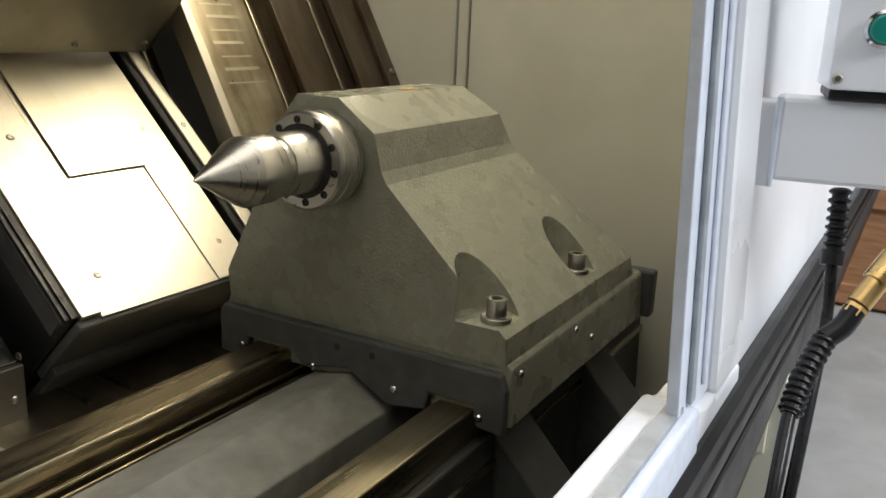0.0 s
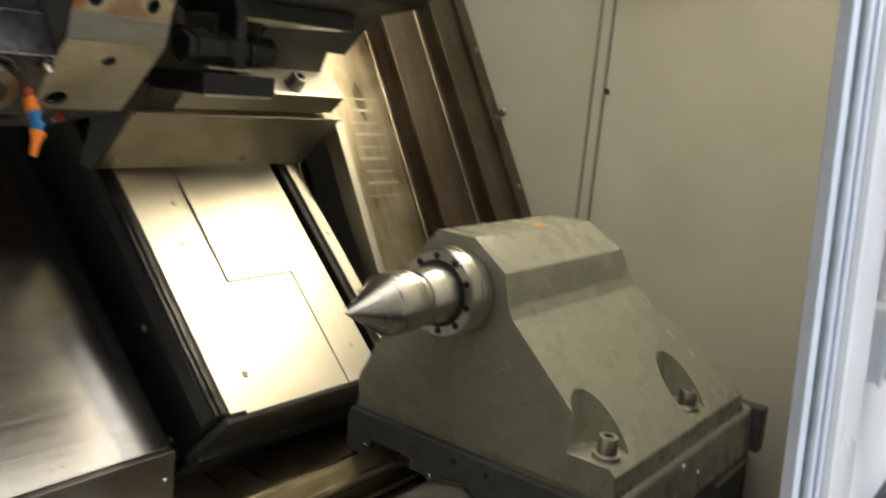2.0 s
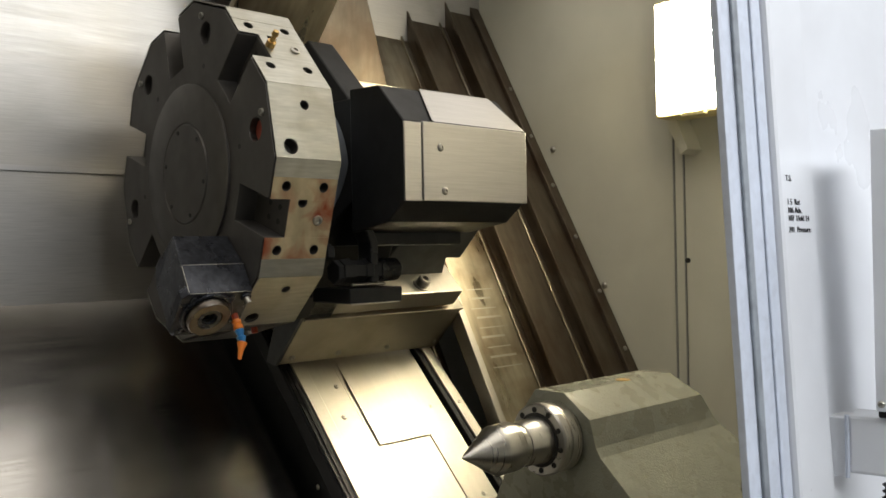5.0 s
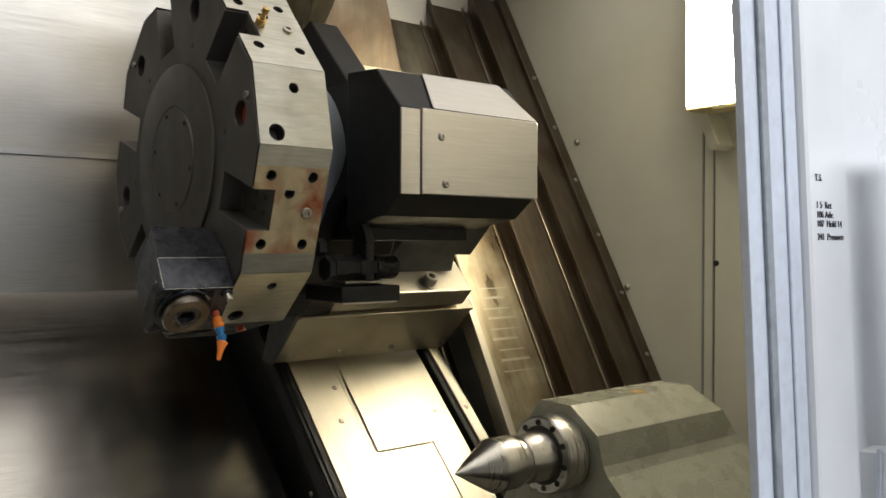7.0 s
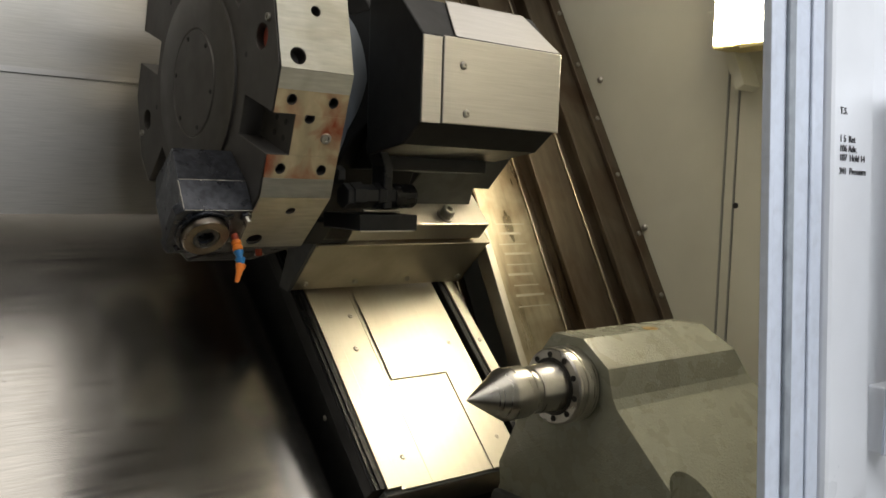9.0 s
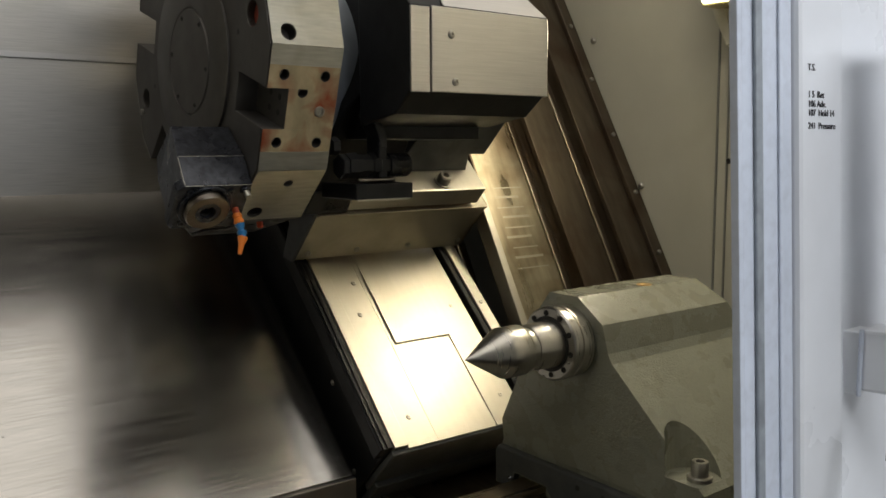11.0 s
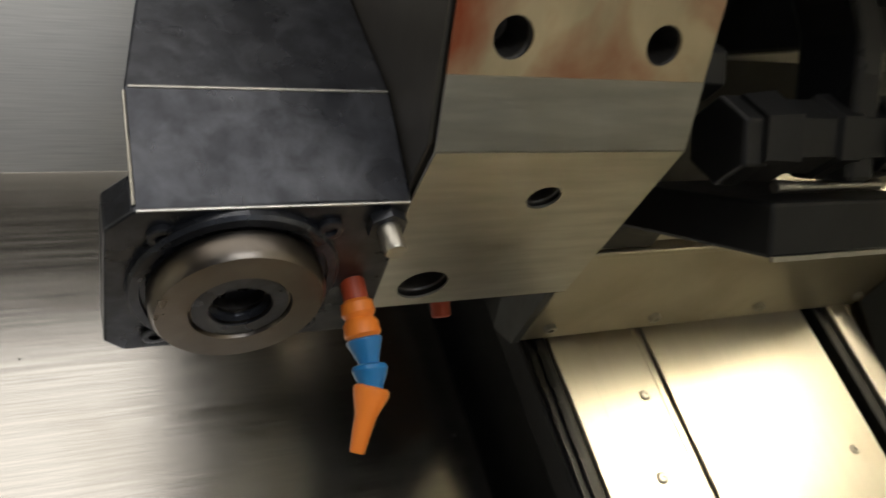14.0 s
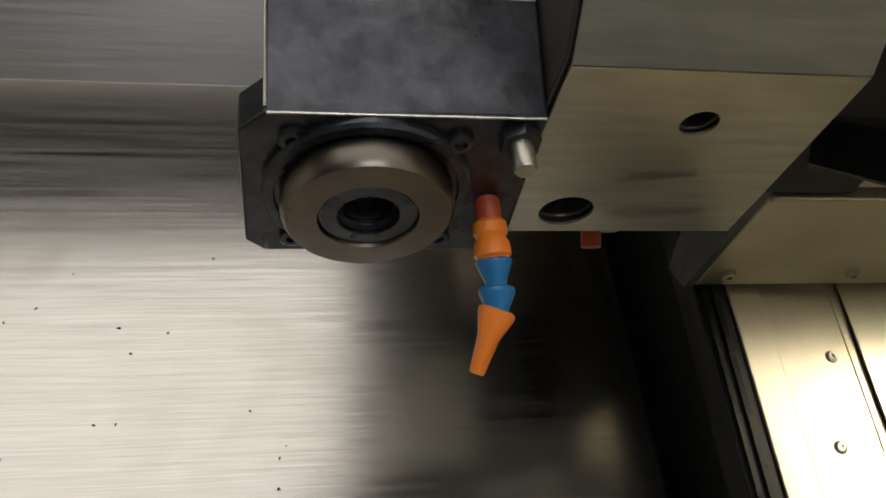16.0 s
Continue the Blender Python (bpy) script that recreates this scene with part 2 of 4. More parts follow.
def finish(ob, bm, material, bevel=0.0, smooth=False, cutters=()):
    bmesh.ops.recalc_face_normals(bm, faces=bm.faces)
    me = bpy.data.meshes.new(ob)
    bm.to_mesh(me)
    bm.free()
    me.materials.append(material)
    o = new(ob, me)
    if cutters:
        tmp = []
        for c in cutters:
            bmesh.ops.recalc_face_normals(c, faces=c.faces)
            cm = bpy.data.meshes.new("cut")
            c.to_mesh(cm)
            c.free()
            co = new("cut", cm)
            tmp.append(co)
            md = o.modifiers.new("cut", "BOOLEAN")
            md.operation, md.solver, md.object = "DIFFERENCE", "EXACT", co
        dg = bpy.context.evaluated_depsgraph_get()
        res = bpy.data.meshes.new_from_object(o.evaluated_get(dg))
        o.modifiers.clear()
        o.data = res
        res.name = ob
        for co in tmp:
            bpy.data.objects.remove(co)
        me = res
    if smooth:
        for p in me.polygons:
            p.use_smooth = True
        me.set_sharp_from_angle(angle=radians(35))
    if bevel:
        md = o.modifiers.new("bevel", "BEVEL")
        md.width, md.segments, md.limit_method, md.angle_limit = bevel, 2, "ANGLE", radians(35)
    return o


def part(name, bm, material, parent=None, label="", bevel=0.0, smooth=False, cutters=()):
    o = finish(name, bm, material, bevel, smooth, cutters)
    if parent:
        o.parent = parent
        p = parent
        m = Matrix.Identity(4)
        chain = []
        while p:
            chain.append(p)
            p = p.parent
        for p in reversed(chain):
            m = m @ (p.matrix_parent_inverse @ p.matrix_basis)
        o.matrix_parent_inverse = m.inverted()
    if label:
        o["label"] = label
    return o


def single(name, bm, material, label, category, kind="", bevel=0.0, smooth=False, cutters=()):
    return tagged(finish(name, bm, material, bevel, smooth, cutters), label, category, "", kind)


B = bmesh.new


def bolt_head(bm, p, axis, r=0.008, h=0.009, seg=20):
    """A socket cap screw's head with its recess."""
    return lathe(bm, [(0, r), (h * 0.85, r), (h, r * 0.86), (h, r * 0.5), (h * 0.4, r * 0.45), (h * 0.4, 0)], p, axis, seg)


def pan_head(bm, p, axis, r=0.006, h=0.003, seg=16):
    return lathe(bm, [(0, r), (h * 0.5, r * 0.95), (h, r * 0.6), (h, r * 0.3), (h * 0.4, r * 0.28), (h * 0.4, 0)], p, axis, seg)


# ---- setting ----
single("floor", box(B(), -4, 6, -5, 3, -0.1, 0), M_FLOOR, "grey painted concrete workshop floor with dirt specks", "floor", "structure")
# Added room shell, kept dark so that little light bounces back
single("wall_north", box(B(), -4, 6, 3, 3.1, 0, 3.3), M_ROOM, "plain added workshop wall, dark to hold down bounce light", "wall", "structure")
single("wall_south", box(B(), -4, 6, -5.1, -5, 0, 3.3), M_ROOM, "plain added workshop wall, dark to hold down bounce light", "wall", "structure")
single("wall_east", box(B(), 6, 6.1, -5, 3, 0, 3.3), M_ROOM, "plain added workshop wall, dark to hold down bounce light", "wall", "structure")
single("wall_west", box(B(), -4.1, -4, -5, 3, 0, 3.3), M_ROOM, "plain added workshop wall, dark to hold down bounce light", "wall", "structure")
single("ceiling", box(B(), -4, 6, -5, 3, 3.3, 3.4), M_ROOM, "plain added workshop ceiling, dark to hold down bounce light", "ceiling", "structure")

# enclosure of the lathe: end wall, rear wall, roof, headstock wall
WX = 0.956
hood = thing("lathe_enclosure", (0.3, 0.9, 0), "painted sheet metal enclosure round the lathe's working space", "machine enclosure", kind="structure")
part("end_wall", box(B(), WX, WX + 0.03, -0.52, 1.3, 0.3, 2.4), M_WALL, hood, "cream painted sheet metal wall with a vertical joint")
part("wall_joint", box(B(), WX - 0.003, WX + 0.001, 0.190, 0.214, 0.5, 2.4), M_WALL, hood, bevel=0.001)
part("wall_flange", box(B(), WX - 0.006, WX + 0.001, -0.5, 0.184, 0.5, 2.4), M_WALL, hood, bevel=0.002)
for y in (0.1875, 0.2165):
    part("joint_line", box(B(), WX - 0.0068, WX + 0.001, y - 0.0016, y + 0.0016, 0.5, 2.4), M_CEIL, hood, "dark joint line")
bm = B()
cyl(bm, (WX - 0.0095, 0.183 - 0.004, 1.397), (WX - 0.004, 0.179, 1.397), 0.0065)
part("wall_hole", bm, M_HOLE, hood)
for y, z in ((0.445, 1.33), (0.62, 1.721)):
    part("wall_screw", pan_head(B(), (WX, y, z), (-1, 0, 0), 0.009, 0.008), M_BOLT, hood)
part("rear_wall", box(B(), -2.6, WX, 0.915, 0.94, 1.30, 2.4), M_REAR, hood, "brushed stainless sheet above the way cover")
part("rear_seam", box(B(), -2.6, WX, 0.909, 0.914, 1.62, 1.632), M_BRUSHED, hood)
# Unseen roof, added black so the way cover mirrors a dark band
part("roof", box(B(), -2.6, WX + 0.03, 0.58, 1.0, 2.35, 2.38), M_BLACK, hood, "unseen black roof sheet that the way cover mirrors")
part("headstock_wall", box(B(), -2.4, -2.37, -0.5, 1.0, 0.5, 2.4), M_WALL, hood)

# ---- lamp on the end wall ----
LY = -0.042
lamp = thing("work_light", (0.9, 0.11, 1.74), "lit square work light in a yellowed frame on the end wall", "lamp")
part("housing", box(B(), 0.831, 0.916, LY + 0.02, LY + 0.226, 1.742, 2.02), M_LAMPFRAME, lamp, bevel=0.004)
part("diffuser", box(B(), 0.824, 0.832, LY + 0.026, LY + 0.220, 1.750, 2.014), M_LAMP, lamp, "glowing white diffuser", bevel=0.003)
part("clip", box(B(), 0.820, 0.836, LY + 0.09, LY + 0.15, 1.736, 1.744), M_LAMPFRAME, lamp, bevel=0.001)
bm = B()
prism(bm, [(0.285, 1.84), (0.245, 1.84), (0.176, 1.668), (0.196, 1.656)], lambda y, z: (0.886, y + LY, z), lambda y, z: (WX - 0.002, y + LY, z))
part("bracket", bm, M_WALL, lamp, "folded cream mounting strut", bevel=0.002)
part("mounting_arm", box(B(), 0.906, WX, LY + 0.05, LY + 0.28, 1.80, 1.84), M_WALL, lamp)

# ---- sloping way cover ----
def wc(x, u, v):
    """Place on the sloping way cover: u up it from its front edge, v out of it."""
    return Vector((x, 0.328 + 0.744 * u - 0.668 * v, 0.814 + 0.668 * u + 0.744 * v))


cover = thing("way_cover", (-0.8, 0.38, 0.7), "sloping brushed stainless way cover with fine scratches", "machine cover")
part("cover_sheet", box(B(), -2.37, -0.010, 0.0, 0.785, -0.010, 0.0, wc), M_SHEET, cover, bevel=0.0015)
part("cover_lip", box(B(), -2.37, -0.008, 0.318, 0.329, 0.715, 0.812), M_BRUSHED, cover, bevel=0.002)
part("screw", pan_head(B(), (-0.024, 0.318, 0.766), (0, -1, 0)), M_BOLT, cover)

# ---- bed with its ways ----
bed = thing("lathe_bed", (0, 0, 0.3), "grey lathe bed with ground steel ways running under the tailstock", "machine bed")
X0, X1 = -2.3, 0.95
for n, y0, y1, z in (("front_way", -0.222, -0.168, 0.79), ("rear_way", 0.085, 0.15, 0.80)):
    w = part(n, box(B(), X0, X1, y0, y1, z - 0.045, z), M_WAY, bed, "oily ground steel way", bevel=0.003)
    for k in range(3):
        part("ledge", box(B(), X0, X1, y0 - 0.007 - 0.006 * k, y0 + 0.005, z - 0.062 - 0.016 * k, z - 0.05 - 0.016 * k), M_WAY, w, bevel=0.002)
for k, (y, z, w) in enumerate(((0.158, 0.786, 0.006), (0.170, 0.781, 0.004), (0.180, 0.776, 0.007), (0.196, 0.770, 0.010), (0.070, 0.776, 0.006), (0.058, 0.770, 0.004))):
    part("ridge", box(B(), X0, X1, y - w / 2, y + w / 2, z - 0.03, z), M_WAY, bed, "thin bright ridge beside the way", bevel=0.0012)
xprism_pts = [(0.05, 0.742), (0.045, 0.775), (-0.028, 0.792), (-0.09, 0.752), (-0.092, 0.60), (0.05, 0.60)]
part("centre_guide", xprism(B(), xprism_pts, X0, X1), M_BED, bed, "sloped grey casting between the ways", bevel=0.003)
# Front face, rear face and webs are toned darker than the guide
part("front_face", xprism(B(), [(-0.235, 0.745), (-0.16, 0.745), (-0.16, 0.1), (-0.26, 0.1)], X0, X1), M_BEDDARK, bed, bevel=0.004)
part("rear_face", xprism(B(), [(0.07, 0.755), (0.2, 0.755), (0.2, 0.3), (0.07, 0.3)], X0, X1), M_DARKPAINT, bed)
part("rear_trough", xprism(B(), [(0.2, 0.72), (0.36, 0.74), (0.36, 0.70), (0.2, 0.68)], X0, X1), M_COVER, bed, "oily trough behind the rear way")
part("trough_lump", lathe(B(), [(0, 0.0), (0.004, 0.05), (0.02, 0.035), (0.03, 0.0)], (-0.12, 0.27, 0.722), (0, 0, 1), 9), M_BED, bed)
for x in (0.30, 0.62):
    bm = B()
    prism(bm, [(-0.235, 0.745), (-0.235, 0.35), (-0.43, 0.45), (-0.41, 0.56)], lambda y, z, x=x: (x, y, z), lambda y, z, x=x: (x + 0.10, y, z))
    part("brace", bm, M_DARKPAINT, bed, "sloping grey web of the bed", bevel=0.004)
part("chip_tray", xprism(B(), [(-0.22, 0.12), (-0.36, 0.14), (-0.36, 0.10), (-0.22, 0.08)], X0, X1), M_BLACK, bed)

# ---- cross slide base and its cover plates ----
VS = 0.441
slide = thing("cross_slide", (0.2, 0.3, 0.85), "slanting cross slide with bright steel cover plates", "machine slide")
part("slide_body", box(B(), 0.022, 0.425, 0.80, 1.9, 0.20, VS - 0.012, sl), M_BLACK, slide, "black slide body", bevel=0.003)
part("end_skirt", box(B(), 0.036, 0.40, 0.775, 0.79, 0.16, 0.33, sl), M_DARKPAINT, slide, "dark skirt under the slide", bevel=0.003)
part("end_plate", box(B(), 0.03, 0.385, 0.786, 0.80, 0.30, VS - 0.004, sl), M_DARKPAINT, slide, bevel=0.003)
part("raised_strip", box(B(), 0.034, 0.066, 0.797, 1.9, VS - 0.012, VS + 0.006, sl), M_PLATE, slide, "worn bright guide strip", bevel=0.0015)
part("side_plate", box(B(), 0.066, 0.136, 0.792, 1.9, VS - 0.012, VS, sl), M_PLATE, slide, "bright ground strip", bevel=0.001)
part("side_plate", box(B(), 0.285, 0.365, 0.792, 1.9, VS - 0.012, VS + 0.001, sl), M_PLATE, slide, "bright ground strip", bevel=0.001)
part("lower_plate", box(B(), 0.1365, 0.2845, 0.792, 1.9, VS - 0.012, VS - 0.001, sl), M_PLATE, slide, "bright steel cover plate", bevel=0.001)
part("upper_plate", box(B(), 0.146, 0.287, 1.018, 1.6, VS + 0.001, VS + 0.003, sl), M_PLATE, slide, "overlapping bright steel plate", bevel=0.0007)
part("guide_rail", box(B(), 0.004, 0.0335, 0.80, 1.9, VS - 0.03, VS + 0.004, sl), M_BLACK, slide, "black rail with a grooved wiper", bevel=0.002)
for k in range(2):
    part("wiper_groove", box(B(), 0.009 + 0.010 * k, 0.014 + 0.010 * k, 0.80, 1.9, VS + 0.004, VS + 0.0075, sl), M_CABLE, slide)
part("guide_rail", box(B(), 0.375, 0.389, 0.80, 1.9, VS - 0.012, VS + 0.008, sl), M_BLACK, slide, "black wiper strip", bevel=0.002)
part("bright_rail", box(B(), 0.39, 0.418, 0.80, 1.9, VS - 0.012, VS + 0.014, sl), M_PLATE, slide, "bright steel guide rail", bevel=0.002)
for x, u in ((0.096, 0.854), (0.331, 0.856), (0.098, 1.10), (0.33, 1.09), (0.118, 1.18), (0.404, 0.95), (0.404, 1.08)):
    part("screw", pan_head(B(), sl(x, u, VS if x < 0.39 else VS + 0.014), sl(0, 0, 1), 0.0058, 0.0022), M_BOLT, slide)
for u, v in ((1.0, 0.36), (0.83, 0.30)):
    part("screw", pan_head(B(), sl(0.022, u, v), (-1, 0, 0)), M_BOLT, slide)

# ---- carriage: lip, saddle and turret housing ----
def cs(x, u, v):
    """Place on the cross slide's moving part."""
    return sl(x + 0.012, u + 0.030, v + 0.004)


def la(x, u, v):
    return sl(x + 0.012, u + 0.040, v + 0.006)


car = thing("turret_carriage", (0.2, 0.45, 1.2), "turret carriage with a bent steel apron and black housing", "machine carriage")
lip = part("apron", box(B(), -0.012, 0.42, 1.205, 1.211, 0.448, 0.585, la), M_APRON, car, "bent steel apron with a folded top edge", bevel=0.002)
part("apron_fold", box(B(), -0.012, 0.423, 1.199, 1.30, 0.585, 0.592, la), M_APRON, lip, bevel=0.002)
bm = B()
prism(bm, [(1.205, 0.592), (1.205, 0.445), (1.235, 0.425), (1.30, 0.592)], lambda u, v: la(-0.02, u, v), lambda u, v: la(-0.012, u, v))
part("apron_side", bm, M_DARKPAINT, lip)
bm = B()
prism(bm, [(1.205, 0.592), (1.205, 0.455), (1.30, 0.592)], lambda u, v: la(0.418, u, v), lambda u, v: la(0.424, u, v))
part("apron_side", bm, M_COVER, lip)
for x in (0.128, 0.262, 0.405, 0.01):
    part("screw", bolt_head(B(), la(x, 1.205, 0.470), -sl(0, 1, 0), 0.006, 0.005), M_BOLT, lip)
part("saddle", box(B(), -0.01, 0.385, 1.212, 1.9, 0.605, 0.652, cs), M_PLATE, car, "oily steel saddle plate", bevel=0.003)
part("saddle_bolt", bolt_head(B(), cs(0.275, 1.236, 0.652), sl(0, 0, 1), 0.0145, 0.022), M_BOLT, car, "large socket cap screw")
part("shim", box(B(), 0.0, 0.37, 1.222, 1.9, 0.592, 0.605, cs), mat("brown_oil_film", (0.16, 0.085, 0.04), 0.4, 0.3, 0.2, 30), car, "brown oily strip under the saddle")
part("saddle_bolt_washer", lathe(B(), [(0, 0.019), (0.003, 0.019)], cs(0.275, 1.236, 0.652), sl(0, 0, 1)), M_BOLT, car)
part("housing_foot", prism(B(), [(0.2, 0.798), (0.4, 0.803), (0.397, 0.703), (0.354, 0.704), (0.38, 0.636), (0.178, 0.643)], lambda x, v: sl(x, 1.300, v), lambda x, v: sl(x, 1.62, v)), M_DARKPAINT, car, "dark grey stepped housing foot", bevel=0.003)
part("side_block", prism(B(), [(-0.055, 0.60), (0.151, 0.60), (0.128, 0.692), (0.138, 0.695), (0.085, 0.91), (0.06, 1.0), (0.0, 1.0), (-0.055, 0.86)], lambda x, v: cs(x, 1.222, v), lambda x, v: cs(x, 1.6, v)), M_BLACK, car, "black housing beside the turret", bevel=0.003)
part("block_foot", box(B(), -0.045, 0.05, 1.212, 1.222, 0.597, 0.66, cs), M_BLACK, car, bevel=0.002)
part("block_edge", box(B(), 0.055, 0.148, 1.2195, 1.224, 0.5955, 0.600, cs), M_BOLT, car, "bright worn edge")
part("rear_sheet", box(B(), -0.12, 0.10, 1.70, 1.72, 0.652, 1.15, cs), M_COVER, car, "oily steel sheet behind the turret", bevel=0.002)
back = part("rear_apron", prism(B(), [(0.02, 1.866), (0.455, 1.866), (0.33, 2.33), (0.02, 2.33)], lambda x, z: (x, 0.752, z), lambda x, z: (x, 0.760, z)), M_BROWN, car, "dark oily steel sheet behind the turret", bevel=0.002)
part("ledge", box(B(), 0.02, 0.468, 0.722, 0.762, 1.848, 1.864), M_APRON, back, "bright folded ledge with bolts", bevel=0.002)
part("lower_sheet", box(B(), 0.02, 0.44, 0.742, 0.752, 1.60, 1.846), M_APRON, back, bevel=0.002)
for x in (0.20, 0.215, 0.30, 0.335, 0.40):
    part("bolt", bolt_head(B(), (x, 0.722, 1.856 + 0.004 * math.sin(90 * x)), (0, -1, 0), 0.005, 0.004), M_BOLT, back)
# drive box
DX, DY, DZ = 0.0135, 0.014, 0.0265


def db(x, y, z):
    return Vector((x + DX, y + DY, z + DZ))


bx = part("drive_box", prism(B(), [(0.056, 1.492), (0.056, 1.622), (0.122, 1.690), (0.205, 1.695), (0.205, 1.442), (0.10, 1.458)], lambda y, z: db(-0.062, y, z), lambda y, z: db(0.222, y, z)), M_BLACK, car, "black drive housing", bevel=0.003)
part("drive_body", box(B(), -0.028, 0.20, 0.205, 0.48, 1.42, 1.69, db), M_BLACK, bx, bevel=0.003)
part("front_cover", box(B(), -0.026, 0.2235, 0.049, 0.0545, 1.491, 1.6225, db), M_BRUSHED, bx, "brushed stainless cover plate", bevel=0.0015)
part("side_strip", box(B(), -0.064, -0.028, 0.051, 0.0555, 1.490, 1.620, db), M_BRUSHED, bx, bevel=0.001)
bm = B()
prism(bm, [(0.0, 1.624), (0.2235, 1.624), (0.196, 1.691), (0.028, 1.691)], lambda x, z: db(x, 0.0545 + (z - 1.624) * 0.985 - 0.003, z), lambda x, z: db(x, 0.0545 + (z - 1.624) * 0.985 + 0.003, z + 0.003))
part("top_cover", bm, M_BRUSHED, bx, "sloping stainless top plate", bevel=0.001)
for p in ((0.012, 1.581), (0.020, 1.508)):
    part("screw", pan_head(B(), db(p[0], 0.049, p[1]), (0, -1, 0), 0.0068, 0.004), M_BOLT, bx)
part("pin", cyl(B(), db(0.222, 0.07, 1.60), db(0.235, 0.07, 1.60), 0.003), M_BOLT, bx)
# black fittings below the box
part("coupling", lathe(B(), [(0, 0.020), (0.02, 0.022), (0.022, 0.018), (0.045, 0.018), (0.047, 0.021), (0.06, 0.021), (0.062, 0.019), (0.104, 0.019)], db(-0.099, 0.192, 1.376), (1, 0, 0), 6), M_BLACK, car, "black hexagon coupling")
part("hex_nut", lathe(B(), [(0, 0.0205), (0.002, 0.0215), (0.014, 0.0215), (0.016, 0.0205)], db(-0.110, 0.196, 1.374), (1, 0, 0), 6), M_BLACK, car, "black hexagon nut", bevel=0.001)
part("hose_collar", lathe(B(), [(0, 0.0205), (0.010, 0.0215), (0.012, 0.0205), (0.040, 0.0205), (0.043, 0.019)], db(-0.02, 0.192, 1.376), (1, 0, 0), 28), M_CABLE, car, "glossy black collar", smooth=True)
part("hex_nut", lathe(B(), [(0, 0.015), (0.012, 0.016), (0.014, 0.015)], db(-0.115, 0.215, 1.408), (1, 0, 0), 6), M_BLACK, car, "black hexagon nut", bevel=0.001)
part("valve_block", box(B(), -0.085, 0.030, 0.182, 0.30, 1.318, 1.345, db), M_BLACK, car, "black valve block with a bright edge", bevel=0.002)
part("block_edge", box(B(), -0.084, 0.022, 0.1805, 0.1825, 1.3165, 1.3190, db), M_BOLT, car, "bright worn edge")
part("bright_tube", cyl(B(), db(-0.072, 0.195, 1.351), db(0.0, 0.195, 1.351), 0.003), M_BOLT, car)
part("strap", prism(B(), [(-0.060, 1.462), (-0.044, 1.463), (-0.026, 1.425), (-0.026, 1.354), (-0.044, 1.354), (-0.044, 1.425)], lambda x, z: db(x, 0.176, z), lambda x, z: db(x, 0.215, z)), M_CABLE, car, "black clamp strap", bevel=0.003)

# ---- turret ----
TC = Vector((0, 0.438, 1.581))
TR = 0.306
XF, XB = -0.250, -0.130
TA = 4.3


def tp(x, r, ang):
    return Vector((x, TC.y + r * math.cos(radians(ang)), TC.z + r * math.sin(radians(ang))))


HOLES = [164 + TA - 60 * k for k in range(6)]
SLOTS = [194 + TA - 60 * k for k in range(6)]
turret = thing("tool_turret", (-0.2, 0.43, 1.2), "twelve-station steel tool turret with slots, bores and rust stains", "turret")
verts = []
for k in range(6):
    verts += [SLOTS[k] + 18.5, SLOTS[k] - 18.5]


def tangent(a):
    return Vector((0, -math.sin(radians(a)), math.cos(radians(a))))


def outward(a):
    return Vector((0, math.cos(radians(a)), math.sin(radians(a))))


AP_S, AP_H = TR * math.cos(radians(18.5)), TR * math.cos(radians(11.5))
HW_S, HW_H = TR * math.sin(radians(18.5)), TR * math.sin(radians(11.5))
HOLE_SET = ((0.029, 0.042, 0.0130), (0.064, -0.029, 0.0082))
SLOT_SET = ((0.026, -0.0525, 0.0085), (0.095, -0.0525, 0.0085), (0.026, 0.0525, 0.0085), (0.095, 0.0525, 0.0085), (0.060, -0.027, 0.0088))


def drill(bm, a, ap, dx, w, r):
    p = Vector((XF + dx, TC.y, TC.z)) + outward(a) * (ap - 0.022) + tangent(a) * w
    cyl(bm, p, p + outward(a) * 0.04, r, 20)


bm = B()
prism(bm, [(TR, a) for a in verts][::-1], lambda r, a: tp(XF, r - 0.004, a), lambda r, a: tp(XB, r, a))
cuts = []
cb = B()
for a in SLOTS:
    m = [tp(0, r, a) + tangent(a) * w for r, w in ((0.19, -0.031), (0.40, -0.031), (0.40, 0.031), (0.19, 0.031))]
    prism(cb, [(p.y, p.z) for p in m], lambda y, z: (XF - 0.03, y, z), lambda y, z: (XF + 0.036, y, z))
cuts.append(cb)
cb = B()
for a in HOLES:
    p = tp(XF - 0.02, 0.25, a)
    cyl(cb, p, p + Vector((0.06, 0, 0)), 0.0195, 28)
    for s in HOLE_SET[1:]:
        drill(cb, a, AP_H, *s)
for a in SLOTS:
    for s in SLOT_SET:
        drill(cb, a, AP_S, *s)
cuts.append(cb)
cb = B()
for a in HOLES:
    drill(cb, a, AP_H, *HOLE_SET[0])
cuts.append(cb)
part("turret_disc", bm, M_TURRET, turret, "dark steel turret disc", bevel=0.0012, cutters=cuts)


def pad(a, ap, x0, x1, w0, w1, h, m, holes=(), lab=""):
    base = Vector((0, TC.y, TC.z)) + outward(a) * ap
    bm = B()
    hull8(bm, [Vector((x, 0, 0)) + base + tangent(a) * w + outward(a) * e for e in (0.0002, h) for x, w in ((x0, w0), (x1, w0), (x1, w1), (x0, w1))])
    cb = B()
    n = 0
    for s in holes:
        if x0 < XF + s[0] < x1 and w0 < s[1] < w1:
            drill(cb, a, ap, *s)
            n += 1
    return part("rim_flat", bm, m, turret, lab, cutters=[cb] if n else ())


